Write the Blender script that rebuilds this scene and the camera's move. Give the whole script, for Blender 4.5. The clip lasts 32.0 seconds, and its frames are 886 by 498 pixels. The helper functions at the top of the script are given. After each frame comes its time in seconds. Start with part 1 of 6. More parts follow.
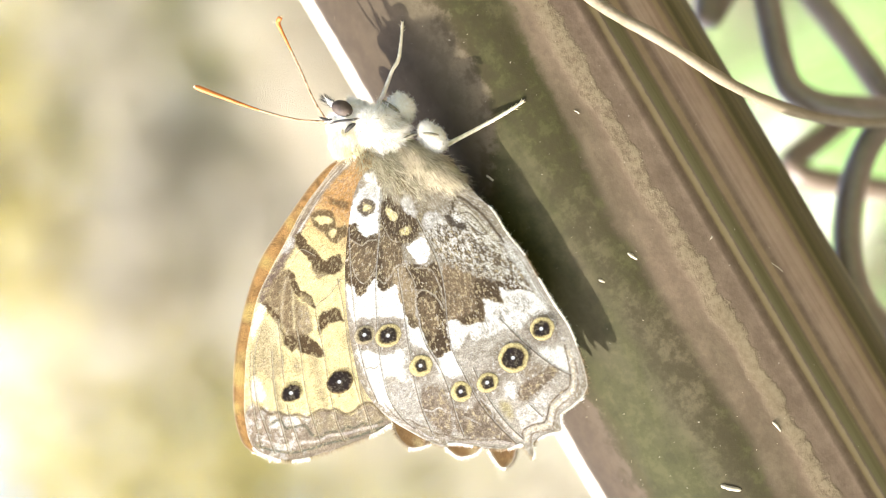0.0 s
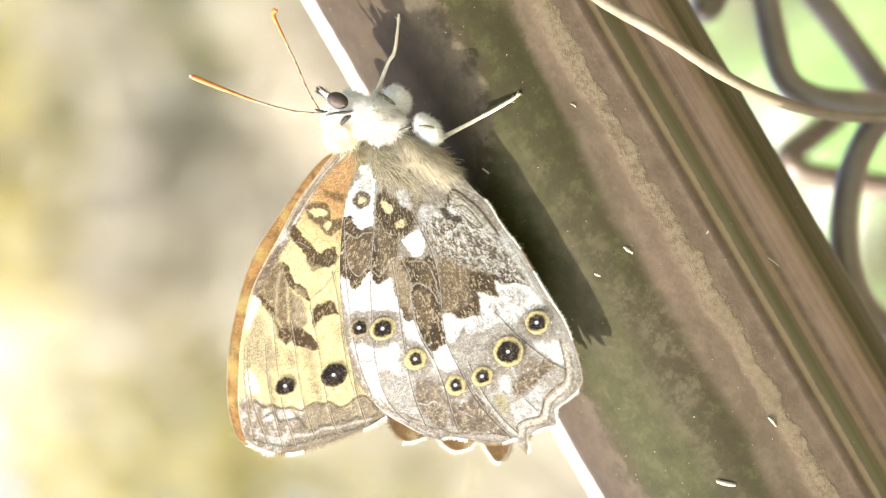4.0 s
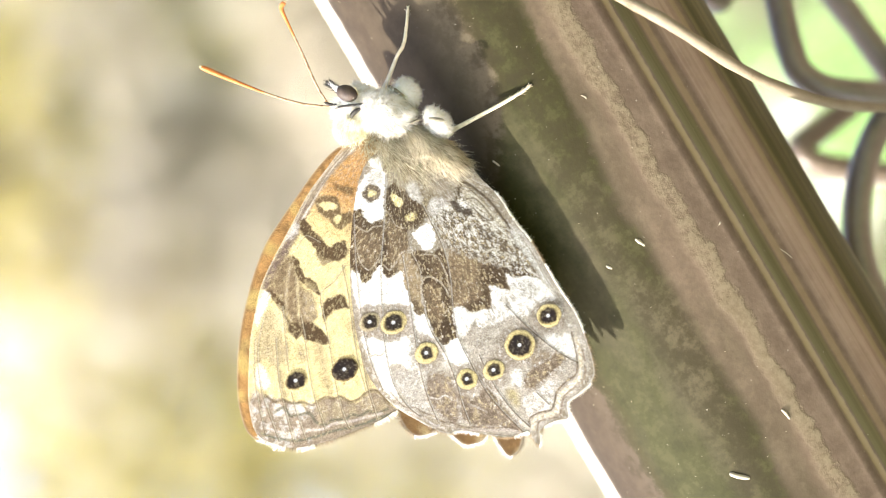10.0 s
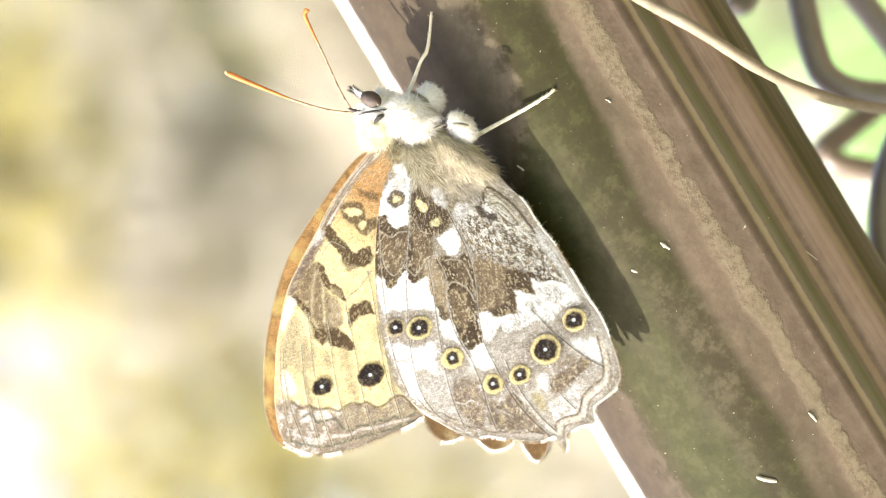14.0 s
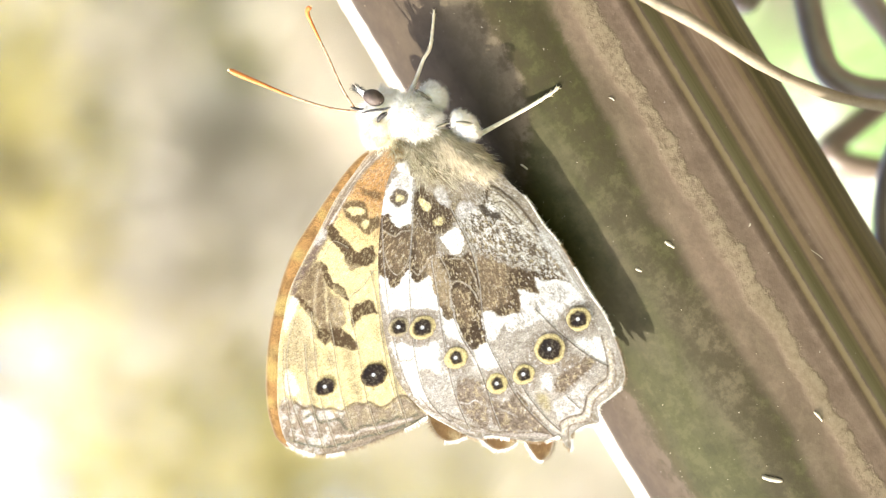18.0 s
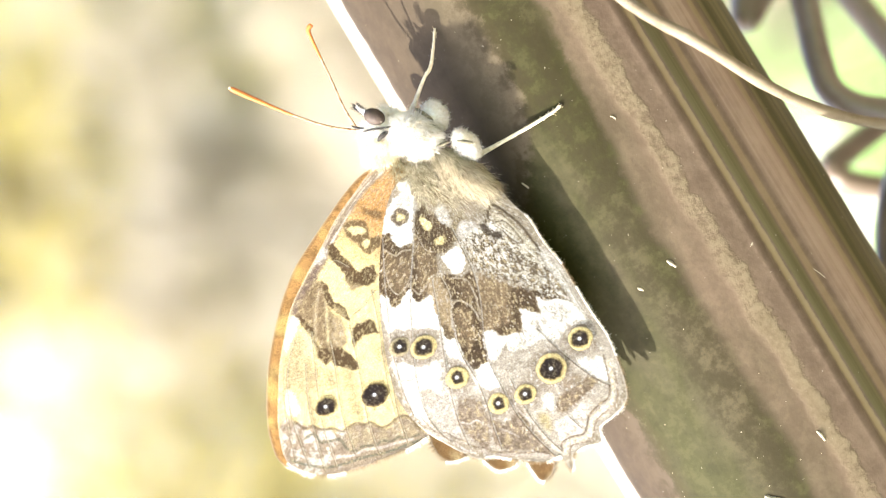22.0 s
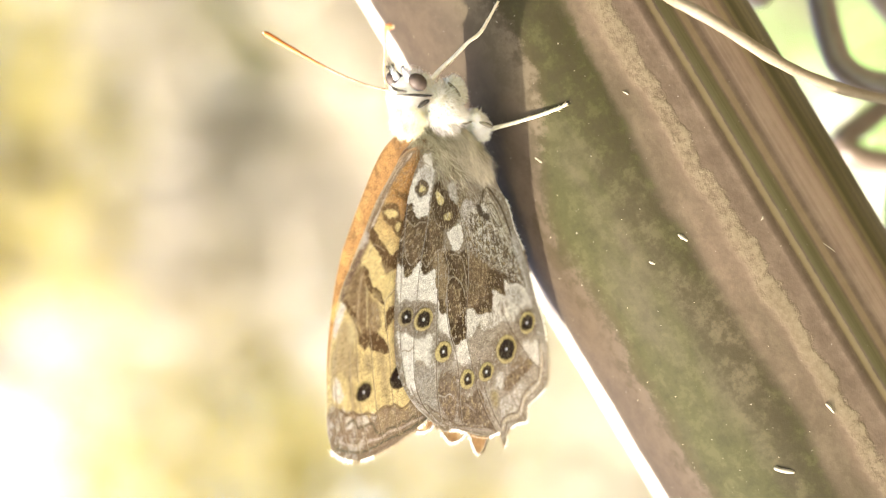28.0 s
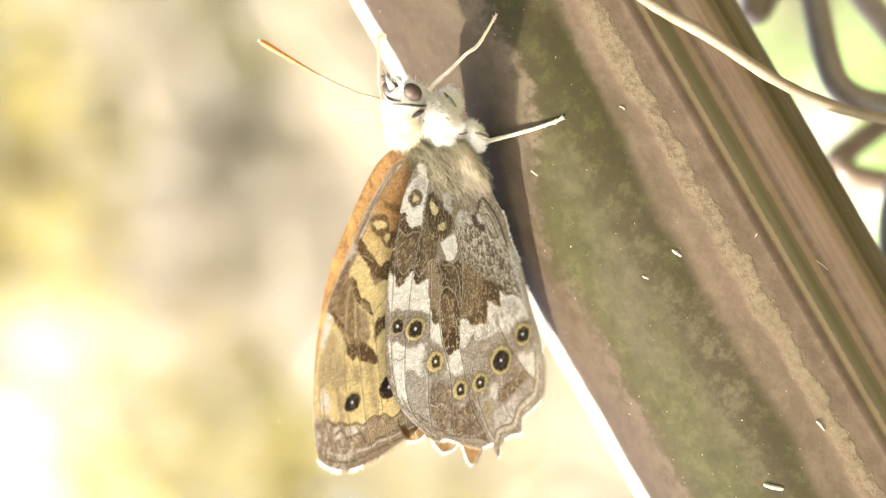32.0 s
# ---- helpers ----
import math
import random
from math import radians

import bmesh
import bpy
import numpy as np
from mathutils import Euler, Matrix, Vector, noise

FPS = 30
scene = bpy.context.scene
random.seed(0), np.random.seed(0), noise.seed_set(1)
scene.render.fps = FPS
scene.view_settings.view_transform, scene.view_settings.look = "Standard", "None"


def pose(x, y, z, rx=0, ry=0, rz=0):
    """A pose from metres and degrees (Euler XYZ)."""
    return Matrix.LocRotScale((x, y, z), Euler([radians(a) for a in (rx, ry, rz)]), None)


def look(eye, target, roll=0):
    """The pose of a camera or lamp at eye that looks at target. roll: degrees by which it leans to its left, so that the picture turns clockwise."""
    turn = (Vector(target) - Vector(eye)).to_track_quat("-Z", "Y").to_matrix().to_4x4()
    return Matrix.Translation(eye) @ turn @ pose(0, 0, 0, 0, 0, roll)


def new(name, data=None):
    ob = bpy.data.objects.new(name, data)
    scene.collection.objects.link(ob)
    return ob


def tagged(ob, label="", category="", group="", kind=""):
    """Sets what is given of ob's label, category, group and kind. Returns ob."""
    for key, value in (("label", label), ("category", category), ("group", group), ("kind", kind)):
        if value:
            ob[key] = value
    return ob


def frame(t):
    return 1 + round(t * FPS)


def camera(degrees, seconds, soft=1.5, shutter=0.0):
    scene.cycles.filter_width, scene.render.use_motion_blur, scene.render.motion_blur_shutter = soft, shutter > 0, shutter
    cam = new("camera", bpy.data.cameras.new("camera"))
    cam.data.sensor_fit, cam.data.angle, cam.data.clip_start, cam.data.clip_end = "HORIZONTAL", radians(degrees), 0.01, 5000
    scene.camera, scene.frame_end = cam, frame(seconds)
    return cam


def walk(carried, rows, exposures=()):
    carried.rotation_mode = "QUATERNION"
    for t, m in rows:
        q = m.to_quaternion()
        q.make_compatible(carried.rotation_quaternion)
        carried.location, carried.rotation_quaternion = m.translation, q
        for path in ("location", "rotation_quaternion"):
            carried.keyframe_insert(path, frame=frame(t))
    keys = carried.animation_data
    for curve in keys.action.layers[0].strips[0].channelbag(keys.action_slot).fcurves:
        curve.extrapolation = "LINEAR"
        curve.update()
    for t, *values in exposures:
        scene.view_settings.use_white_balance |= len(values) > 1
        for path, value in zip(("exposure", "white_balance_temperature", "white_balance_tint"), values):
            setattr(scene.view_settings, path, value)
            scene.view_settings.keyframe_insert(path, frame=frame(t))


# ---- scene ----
# A butterfly at rest on the top rail of a chain link fence. The rail runs along X, Z is up.
cam = camera(22, 32.0, soft=1.0)
cam.data.dof.use_dof = True
cam.data.dof.focus_distance = 0.2205
cam.data.dof.aperture_fstop = 15.0
walk(cam, [
    (0.0, pose(0.00000, -0.23856, 1.21910, -89.491, 59.565, 180.168)),
    (0.5, pose(0.00000, -0.23833, 1.21910, -89.517, 59.577, 180.163)),
    (1.0, pose(0.00000, -0.23819, 1.21910, -89.548, 59.640, 180.163)),
    (1.5, pose(0.00000, -0.23799, 1.21910, -89.564, 59.653, 180.171)),
    (2.0, pose(0.00000, -0.23776, 1.21910, -89.602, 59.705, 180.168)),
    (2.5, pose(0.00000, -0.23783, 1.21910, -89.601, 59.746, 180.201)),
    (3.0, pose(0.00000, -0.23784, 1.21910, -89.586, 59.743, 180.256)),
    (3.5, pose(0.00000, -0.23777, 1.21910, -89.526, 59.792, 180.337)),
    (5.5, pose(0.00000, -0.23726, 1.21910, -89.353, 59.887, 180.476)),
    (6.0, pose(0.00000, -0.23681, 1.21910, -89.420, 59.779, 180.431)),
    (6.5, pose(0.00000, -0.23663, 1.21910, -89.562, 59.778, 180.323)),
    (7.0, pose(0.00000, -0.23661, 1.21910, -89.666, 59.656, 180.251)),
    (7.5, pose(0.00000, -0.23690, 1.21910, -89.756, 59.638, 180.187)),
    (8.0, pose(0.00000, -0.23685, 1.21910, -89.851, 59.613, 180.124)),
    (8.5, pose(0.00000, -0.23676, 1.21910, -89.937, 59.605, 180.049)),
    (9.0, pose(0.00000, -0.23660, 1.21910, -90.000, 59.600, 180.000)),
    (9.5, pose(0.00000, -0.23671, 1.21910, -90.058, 59.608, 179.955)),
    (10.0, pose(0.00000, -0.23652, 1.21910, -90.084, 59.542, 179.880)),
    (10.5, pose(0.00000, -0.23626, 1.21910, -90.113, 59.585, 179.823)),
    (11.0, pose(0.00000, -0.23609, 1.21910, -90.144, 59.538, 179.760)),
    (11.5, pose(0.00000, -0.23608, 1.21910, -90.293, 59.439, 179.553)),
    (12.0, pose(0.00000, -0.23621, 1.21910, -90.539, 59.355, 179.246)),
    (12.5, pose(0.00000, -0.23632, 1.21910, -90.764, 59.281, 178.964)),
    (13.0, pose(0.00000, -0.23640, 1.21910, -90.956, 59.263, 178.728)),
    (13.5, pose(0.00000, -0.23649, 1.21910, -90.999, 59.197, 178.660)),
    (14.0, pose(0.00000, -0.23662, 1.21910, -91.009, 59.102, 178.653)),
    (14.5, pose(0.00000, -0.23633, 1.21910, -91.033, 59.116, 178.640)),
    (16.5, pose(0.00000, -0.23632, 1.21910, -91.075, 58.955, 178.633)),
    (17.0, pose(0.00000, -0.23649, 1.21910, -91.068, 58.948, 178.643)),
    (17.5, pose(0.00000, -0.23577, 1.21910, -91.136, 59.038, 178.551)),
    (18.0, pose(0.00000, -0.23547, 1.21910, -91.172, 59.002, 178.488)),
    (18.5, pose(0.00000, -0.23505, 1.21910, -91.193, 58.956, 178.441)),
    (19.0, pose(0.00000, -0.23462, 1.21910, -91.261, 59.074, 178.354)),
    (19.5, pose(0.00000, -0.23442, 1.21910, -91.245, 58.984, 178.361)),
    (20.0, pose(0.00000, -0.23434, 1.21910, -91.248, 59.037, 178.358)),
    (20.5, pose(0.00000, -0.23447, 1.21910, -91.207, 58.986, 178.373)),
    (21.0, pose(0.00000, -0.23467, 1.21910, -91.113, 59.015, 178.384)),
    (21.5, pose(0.00000, -0.23468, 1.21910, -90.943, 58.939, 178.408)),
    (22.0, pose(0.00000, -0.23473, 1.21910, -90.733, 58.925, 178.432)),
    (22.5, pose(0.00000, -0.23467, 1.21910, -90.539, 58.960, 178.463)),
    (23.0, pose(0.00000, -0.23483, 1.21910, -90.442, 58.913, 178.483)),
    (23.5, pose(0.00000, -0.23469, 1.21910, -90.458, 58.902, 178.602)),
    (24.0, pose(0.00000, -0.23580, 1.21910, -90.517, 58.934, 178.829)),
    (24.5, pose(0.00000, -0.23418, 1.21910, -90.432, 59.129, 179.194)),
    (25.0, pose(0.00000, -0.23456, 1.21910, -90.432, 59.015, 179.386)),
    (25.5, pose(0.00000, -0.23551, 1.21910, -90.721, 58.985, 179.172)),
    (27.5, pose(0.00000, -0.23756, 1.21910, -91.941, 59.039, 177.796)),
    (28.0, pose(0.00000, -0.23741, 1.21910, -91.973, 59.065, 177.769)),
    (28.5, pose(0.00000, -0.23729, 1.21910, -91.989, 59.072, 177.764)),
    (29.0, pose(0.00000, -0.23729, 1.21910, -91.989, 59.072, 177.764)),
    (29.5, pose(0.00000, -0.23740, 1.21910, -91.983, 59.186, 177.761)),
    (30.0, pose(0.00000, -0.23739, 1.21910, -91.881, 59.186, 177.804)),
    (30.5, pose(0.00000, -0.23794, 1.21910, -91.789, 59.385, 177.837)),
    (31.0, pose(0.00000, -0.23759, 1.21910, -91.677, 59.685, 177.907)),
    (31.5, pose(0.00000, -0.23778, 1.21910, -91.558, 59.880, 177.970)),
    (32.0, pose(0.00000, -0.23794, 1.21910, -91.505, 60.090, 177.990)),
], exposures=[(0, 2.12, 6350, 9), (9, 2.13, 6350, 9), (14.5, 2.17, 6350, 9), (19, 2.20, 6400, 9), (23, 2.46, 6500, 10), (25, 2.50, 6800, 12), (28, 2.36, 6900, 12), (32, 2.36, 6900, 12)])

# ---- light ----
SUN_FROM = Vector((-0.47, -0.29, 0.84)).normalized()
world = bpy.data.worlds.new("sky")
scene.world = world
world.use_nodes = True
wn = world.node_tree.nodes
sky = wn.new("ShaderNodeTexSky")
sky.sky_type = "NISHITA"
sky.sun_disc = False
sky.air_density, sky.dust_density, sky.ozone_density = 0.7, 5.0, 0.4
sky.sun_elevation = math.asin(SUN_FROM.z)
sky.sun_rotation = math.atan2(SUN_FROM.x, SUN_FROM.y)
wn["Background"].inputs["Strength"].default_value = 0.15
world.node_tree.links.new(sky.outputs["Color"], wn["Background"].inputs["Color"])
sun_data = bpy.data.lights.new("sun", "SUN")
sun_data.energy, sun_data.angle, sun_data.color = 3.6, radians(0.6), (1.0, 0.95, 0.86)
sun = new("sun", sun_data)
sun.matrix_world = look(SUN_FROM * 10, (0, 0, 0))

RAIL_Z = 1.20035
RAIL_R = 0.01735
MM = 0.001
ROOT = Vector((0.01129, -0.01760, 1.21655))
LEAN = pose(0, 0, 0, 5.0, 0, 0.0)


# ---- materials ----
def material(name):
    m = bpy.data.materials.new(name)
    m.use_nodes = True
    nt = m.node_tree
    return m, nt, nt.nodes["Principled BSDF"]


def node(nt, kind, **values):
    n = nt.nodes.new(kind)
    for k, v in values.items():
        n.inputs[k].default_value = v
    return n


def coords(nt, space="Object", scale=(1, 1, 1)):
    tc = nt.nodes.new("ShaderNodeTexCoord")
    mp = nt.nodes.new("ShaderNodeMapping")
    mp.inputs["Scale"].default_value = scale
    nt.links.new(tc.outputs[space], mp.inputs["Vector"])
    return mp.outputs["Vector"]


def noise_of(nt, vec, scale, detail=4, rough=0.55, distort=0.0):
    n = node(nt, "ShaderNodeTexNoise", Scale=scale, Detail=detail, Roughness=rough, Distortion=distort)
    nt.links.new(vec, n.inputs["Vector"])
    return n.outputs["Fac"]


def ramp(nt, fac, stops, smooth=True):
    r = nt.nodes.new("ShaderNodeValToRGB")
    if smooth:
        r.color_ramp.interpolation = "EASE"
    els = r.color_ramp.elements
    while len(els) < len(stops):
        els.new(0.5)
    for e, (p, c) in zip(els, stops):
        e.position = p
        e.color = (*c, 1) if len(c) == 3 else c
    nt.links.new(fac, r.inputs["Fac"])
    return r.outputs["Color"]


def mathn(nt, op, a, b=None, c=None):
    n = nt.nodes.new("ShaderNodeMath")
    n.operation = op
    for i, v in enumerate((a, b, c)):
        if v is None:
            continue
        if isinstance(v, (int, float)):
            n.inputs[i].default_value = v
        else:
            nt.links.new(v, n.inputs[i])
    return n.outputs[0]


def mix(nt, fac, a, b):
    n = nt.nodes.new("ShaderNodeMix")
    n.data_type = "RGBA"
    for slot, v in (("Factor", fac), ("A", a), ("B", b)):
        sockets = [s for s in n.inputs if s.name == slot and s.type == ("VALUE" if slot == "Factor" else "RGBA")]
        if isinstance(v, (int, float)):
            sockets[0].default_value = v
        elif isinstance(v, tuple):
            sockets[0].default_value = (*v, 1)
        else:
            nt.links.new(v, sockets[0])
    return [s for s in n.outputs if s.type == "RGBA"][0]


def bump(nt, bsdf, height, strength, distance):
    b = node(nt, "ShaderNodeBump", Strength=strength, Distance=distance)
    nt.links.new(height, b.inputs["Height"])
    nt.links.new(b.outputs["Normal"], bsdf.inputs["Normal"])
    return b.outputs["Normal"]


def plain(name, stops, scale, rough=0.6, spec=0.3, relief=0.0, dist=0.001, space="Object", stretch=(1, 1, 1), metal=0.0, coat=0.0):
    """A surface with grain and stains: two scales of noise through a colour ramp."""
    m, nt, p = material(name)
    v = coords(nt, space, stretch)
    big = noise_of(nt, v, scale, 3)
    fine = noise_of(nt, v, scale * 9, 5, 0.65)
    f = mathn(nt, "ADD", mathn(nt, "MULTIPLY", big, 0.6), mathn(nt, "MULTIPLY", fine, 0.4))
    nt.links.new(ramp(nt, f, stops), p.inputs["Base Color"])
    p.inputs["Roughness"].default_value = rough
    p.inputs["Specular IOR Level"].default_value = spec
    p.inputs["Metallic"].default_value = metal
    p.inputs["Coat Weight"].default_value = coat
    if relief:
        bump(nt, p, fine, relief, dist)
    return m


def rail_paint():
    """Brown paint with algae, a smear of dried residue and dust, laid out by the height on the rail."""
    m, nt, p = material("brown_rail_paint")
    tc = nt.nodes.new("ShaderNodeTexCoord")
    sep = nt.nodes.new("ShaderNodeSeparateXYZ")
    nt.links.new(tc.outputs["Object"], sep.inputs["Vector"])
    v = coords(nt, "Object", (1, 1, 1))
    vlong = coords(nt, "Object", (0.3, 1, 1))
    wob = noise_of(nt, v, 260, 5, 0.62)
    wob2 = noise_of(nt, v, 70, 4, 0.6)
    blot = noise_of(nt, v, 430, 5, 0.68)
    fine = noise_of(nt, v, 1100, 5, 0.7)
    z0, z1 = (0, 0, 0), (1, 1, 1)

    def offset(f, much):
        return mathn(nt, "MULTIPLY", mathn(nt, "SUBTRACT", f, 0.5), much)
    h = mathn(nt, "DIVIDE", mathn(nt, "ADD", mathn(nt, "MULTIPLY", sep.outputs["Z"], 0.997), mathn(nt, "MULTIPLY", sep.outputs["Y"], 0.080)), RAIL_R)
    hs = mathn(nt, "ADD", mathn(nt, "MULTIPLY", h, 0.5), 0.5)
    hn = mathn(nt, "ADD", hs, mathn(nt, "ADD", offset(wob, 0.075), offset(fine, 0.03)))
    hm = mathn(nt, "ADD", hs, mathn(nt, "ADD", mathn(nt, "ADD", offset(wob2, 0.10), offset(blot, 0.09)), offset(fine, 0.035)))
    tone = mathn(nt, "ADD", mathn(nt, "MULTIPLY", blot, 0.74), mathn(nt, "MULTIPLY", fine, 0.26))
    # the paint: mauve brown, warmer towards the top, darkened there to offset the sun
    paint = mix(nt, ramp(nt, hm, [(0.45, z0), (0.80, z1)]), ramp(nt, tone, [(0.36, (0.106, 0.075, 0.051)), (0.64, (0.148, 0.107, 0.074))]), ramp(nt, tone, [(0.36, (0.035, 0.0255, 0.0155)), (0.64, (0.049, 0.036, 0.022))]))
    # taupe film over the middle, most of it towards one end
    film = mathn(nt, "MULTIPLY", ramp(nt, hm, [(0.38, z0), (0.46, z1), (0.70, z1), (0.80, z0)]), ramp(nt, noise_of(nt, vlong, 90, 3), [(0.30, (0.35, 0.35, 0.35)), (0.6, z1)]))
    col = mix(nt, film, paint, ramp(nt, tone, [(0.40, (0.049, 0.038, 0.021)), (0.60, (0.069, 0.054, 0.032))]))
    # algae: a broad green band that narrows towards the same end, darker and clotted along its lower side
    end = ramp(nt, mathn(nt, "ADD", mathn(nt, "MULTIPLY", sep.outputs["X"], 25), 0.5), [(0.45, z0), (0.85, z1)])
    upper = ramp(nt, mathn(nt, "ADD", hm, mathn(nt, "MULTIPLY", end, 0.19)), [(0.815, z1), (0.850, z0)])
    lower = ramp(nt, mathn(nt, "ADD", hm, mathn(nt, "MULTIPLY", end, 0.03)), [(0.490, z0), (0.530, z1)])
    algae = mathn(nt, "MULTIPLY", upper, lower)
    patch = ramp(nt, noise_of(nt, vlong, 120, 4, 0.6), [(0.30, (0.55, 0.55, 0.55)), (0.58, z1)])
    algae = mathn(nt, "MULTIPLY", algae, patch)
    col = mix(nt, algae, col, ramp(nt, tone, [(0.38, (0.0185, 0.0175, 0.0042)), (0.50, (0.0245, 0.0235, 0.006)), (0.62, (0.034, 0.032, 0.010))]))
    clot = mathn(nt, "MULTIPLY", ramp(nt, hm, [(0.47, z0), (0.52, z1), (0.60, z1), (0.66, z0)]), ramp(nt, tone, [(0.44, z1), (0.60, (0.15, 0.15, 0.15))]))
    col = mix(nt, mathn(nt, "MULTIPLY", clot, 0.75), col, (0.021, 0.016, 0.006))
    rim = mathn(nt, "MULTIPLY", ramp(nt, mathn(nt, "ADD", hm, mathn(nt, "MULTIPLY", end, 0.19)), [(0.790, z0), (0.815, z1), (0.850, z1), (0.885, z0)]), ramp(nt, tone, [(0.46, z1), (0.58, z0)]))
    col = mix(nt, mathn(nt, "MULTIPLY", rim, 0.55), col, (0.026, 0.019, 0.007))
    # dried residue with a scalloped edge, and thinner smears above it
    grit = ramp(nt, mathn(nt, "ADD", mathn(nt, "MULTIPLY", fine, 0.5), mathn(nt, "MULTIPLY", noise_of(nt, vlong, 150, 4, 0.6), 0.5)), [(0.36, (0.35, 0.35, 0.35)), (0.52, z1)])
    smear = mathn(nt, "MULTIPLY", ramp(nt, hn, [(0.358, z0), (0.370, z1), (0.405, (0.8, 0.8, 0.8)), (0.430, z0)]), grit)
    col = mix(nt, mathn(nt, "MULTIPLY", smear, 0.72), col, ramp(nt, fine, [(0.35, (0.150, 0.117, 0.068)), (0.65, (0.205, 0.164, 0.102))]))
    # grooves along the lower front
    pale = ramp(nt, mathn(nt, "ADD", hs, offset(fine, 0.008)), [(0.258, z0), (0.263, z1), (0.272, z1), (0.280, z0)])
    col = mix(nt, mathn(nt, "MULTIPLY", pale, 0.6), col, (0.342, 0.261, 0.141))
    streak = noise_of(nt, coords(nt, "Object", (0.012, 1, 1)), 900, 3, 0.6)
    seam = ramp(nt, hs, [(0.214, z0), (0.226, z1), (0.250, z1), (0.258, z0)])
    col = mix(nt, mathn(nt, "MULTIPLY", seam, 0.9), col, ramp(nt, streak, [(0.35, (0.072, 0.061, 0.024)), (0.65, (0.118, 0.103, 0.045))]))
    tan = ramp(nt, hs, [(0.192, z0), (0.200, z1), (0.212, z1), (0.218, z0)])
    col = mix(nt, mathn(nt, "MULTIPLY", tan, 0.5), col, (0.248, 0.178, 0.095))
    # pinkish flank, its colour lightened to make up for missing sun
    flank = ramp(nt, hs, [(0.100, z0), (0.112, z1), (0.165, z1), (0.188, z0)])
    col = mix(nt, flank, col, ramp(nt, mathn(nt, "ADD", mathn(nt, "MULTIPLY", streak, 0.6), mathn(nt, "MULTIPLY", wob, 0.4)), [(0.36, (0.193, 0.132, 0.097)), (0.62, (0.283, 0.209, 0.156))]))
    lip = ramp(nt, hs, [(0.092, z0), (0.098, z1), (0.106, z1), (0.112, z0)])
    col = mix(nt, mathn(nt, "MULTIPLY", lip, 0.5), col, (0.265, 0.205, 0.103))
    # darker olive streaks along the bottom edge
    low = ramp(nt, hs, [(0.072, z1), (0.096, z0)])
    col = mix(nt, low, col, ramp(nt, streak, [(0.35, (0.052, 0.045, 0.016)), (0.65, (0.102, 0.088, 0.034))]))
    dust = ramp(nt, noise_of(nt, v, 2600, 2, 0.5), [(0.74, z0), (0.80, z1)])
    col = mix(nt, mathn(nt, "MULTIPLY", dust, 0.35), col, (0.50, 0.46, 0.38))
    # bright sunlit edge of the flat top, painted in as a pale strip
    lit_top = ramp(nt, mathn(nt, "ADD", hs, mathn(nt, "MULTIPLY", mathn(nt, "SUBTRACT", wob, 0.5), 0.02)), [(0.950, z0), (0.958, z1)])
    col = mix(nt, mathn(nt, "MULTIPLY", lit_top, 0.85), col, (0.46, 0.41, 0.32))
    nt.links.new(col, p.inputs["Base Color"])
    rg = mathn(nt, "ADD", mathn(nt, "MULTIPLY", mathn(nt, "MAXIMUM", smear, algae), 0.16), 0.50)
    nt.links.new(rg, p.inputs["Roughness"])
    p.inputs["Specular IOR Level"].default_value = 0.12
    bump(nt, p, mathn(nt, "ADD", mathn(nt, "MULTIPLY", smear, 1.2), mathn(nt, "ADD", blot, mathn(nt, "MULTIPLY", fine, 0.6))), 0.25, 0.0002)
    return m


def scale_material(name, through_light=0.35, rough=0.65):
    """Wing scales: colours from the wing's own pattern, with fine rows of scales and light that passes through."""
    m, nt, p = material(name)
    vc = nt.nodes.new("ShaderNodeVertexColor")
    vc.layer_name = "pattern"
    v = coords(nt, "Object", (1, 1, 1))
    grain = noise_of(nt, v, 9000, 3, 0.7)
    mid = noise_of(nt, v, 1500, 4, 0.6)
    g = mathn(nt, "ADD", mathn(nt, "MULTIPLY", grain, 2.0), mathn(nt, "ADD", mathn(nt, "MULTIPLY", mid, 0.7), -0.58))
    hsv = node(nt, "ShaderNodeHueSaturation")
    nt.links.new(vc.outputs["Color"], hsv.inputs["Color"])
    nt.links.new(g, hsv.inputs["Value"])
    nt.links.new(hsv.outputs["Color"], p.inputs["Base Color"])
    p.inputs["Roughness"].default_value = rough
    p.inputs["Specular IOR Level"].default_value = 0.12
    p.inputs["Sheen Weight"].default_value = 0.03
    nrm = bump(nt, p, grain, 0.5, 0.00004)
    tr = nt.nodes.new("ShaderNodeBsdfTranslucent")
    warm = mix(nt, 0.5, hsv.outputs["Color"], (0.62, 0.34, 0.13))
    nt.links.new(mix(nt, 0.9, hsv.outputs["Color"], warm), tr.inputs["Color"])
    nt.links.new(nrm, tr.inputs["Normal"])
    ms = node(nt, "ShaderNodeMixShader", Fac=through_light)
    nt.links.new(p.outputs["BSDF"], ms.inputs[1])
    nt.links.new(tr.outputs["BSDF"], ms.inputs[2])
    nt.links.new(ms.outputs["Shader"], nt.nodes["Material Output"].inputs["Surface"])
    return m


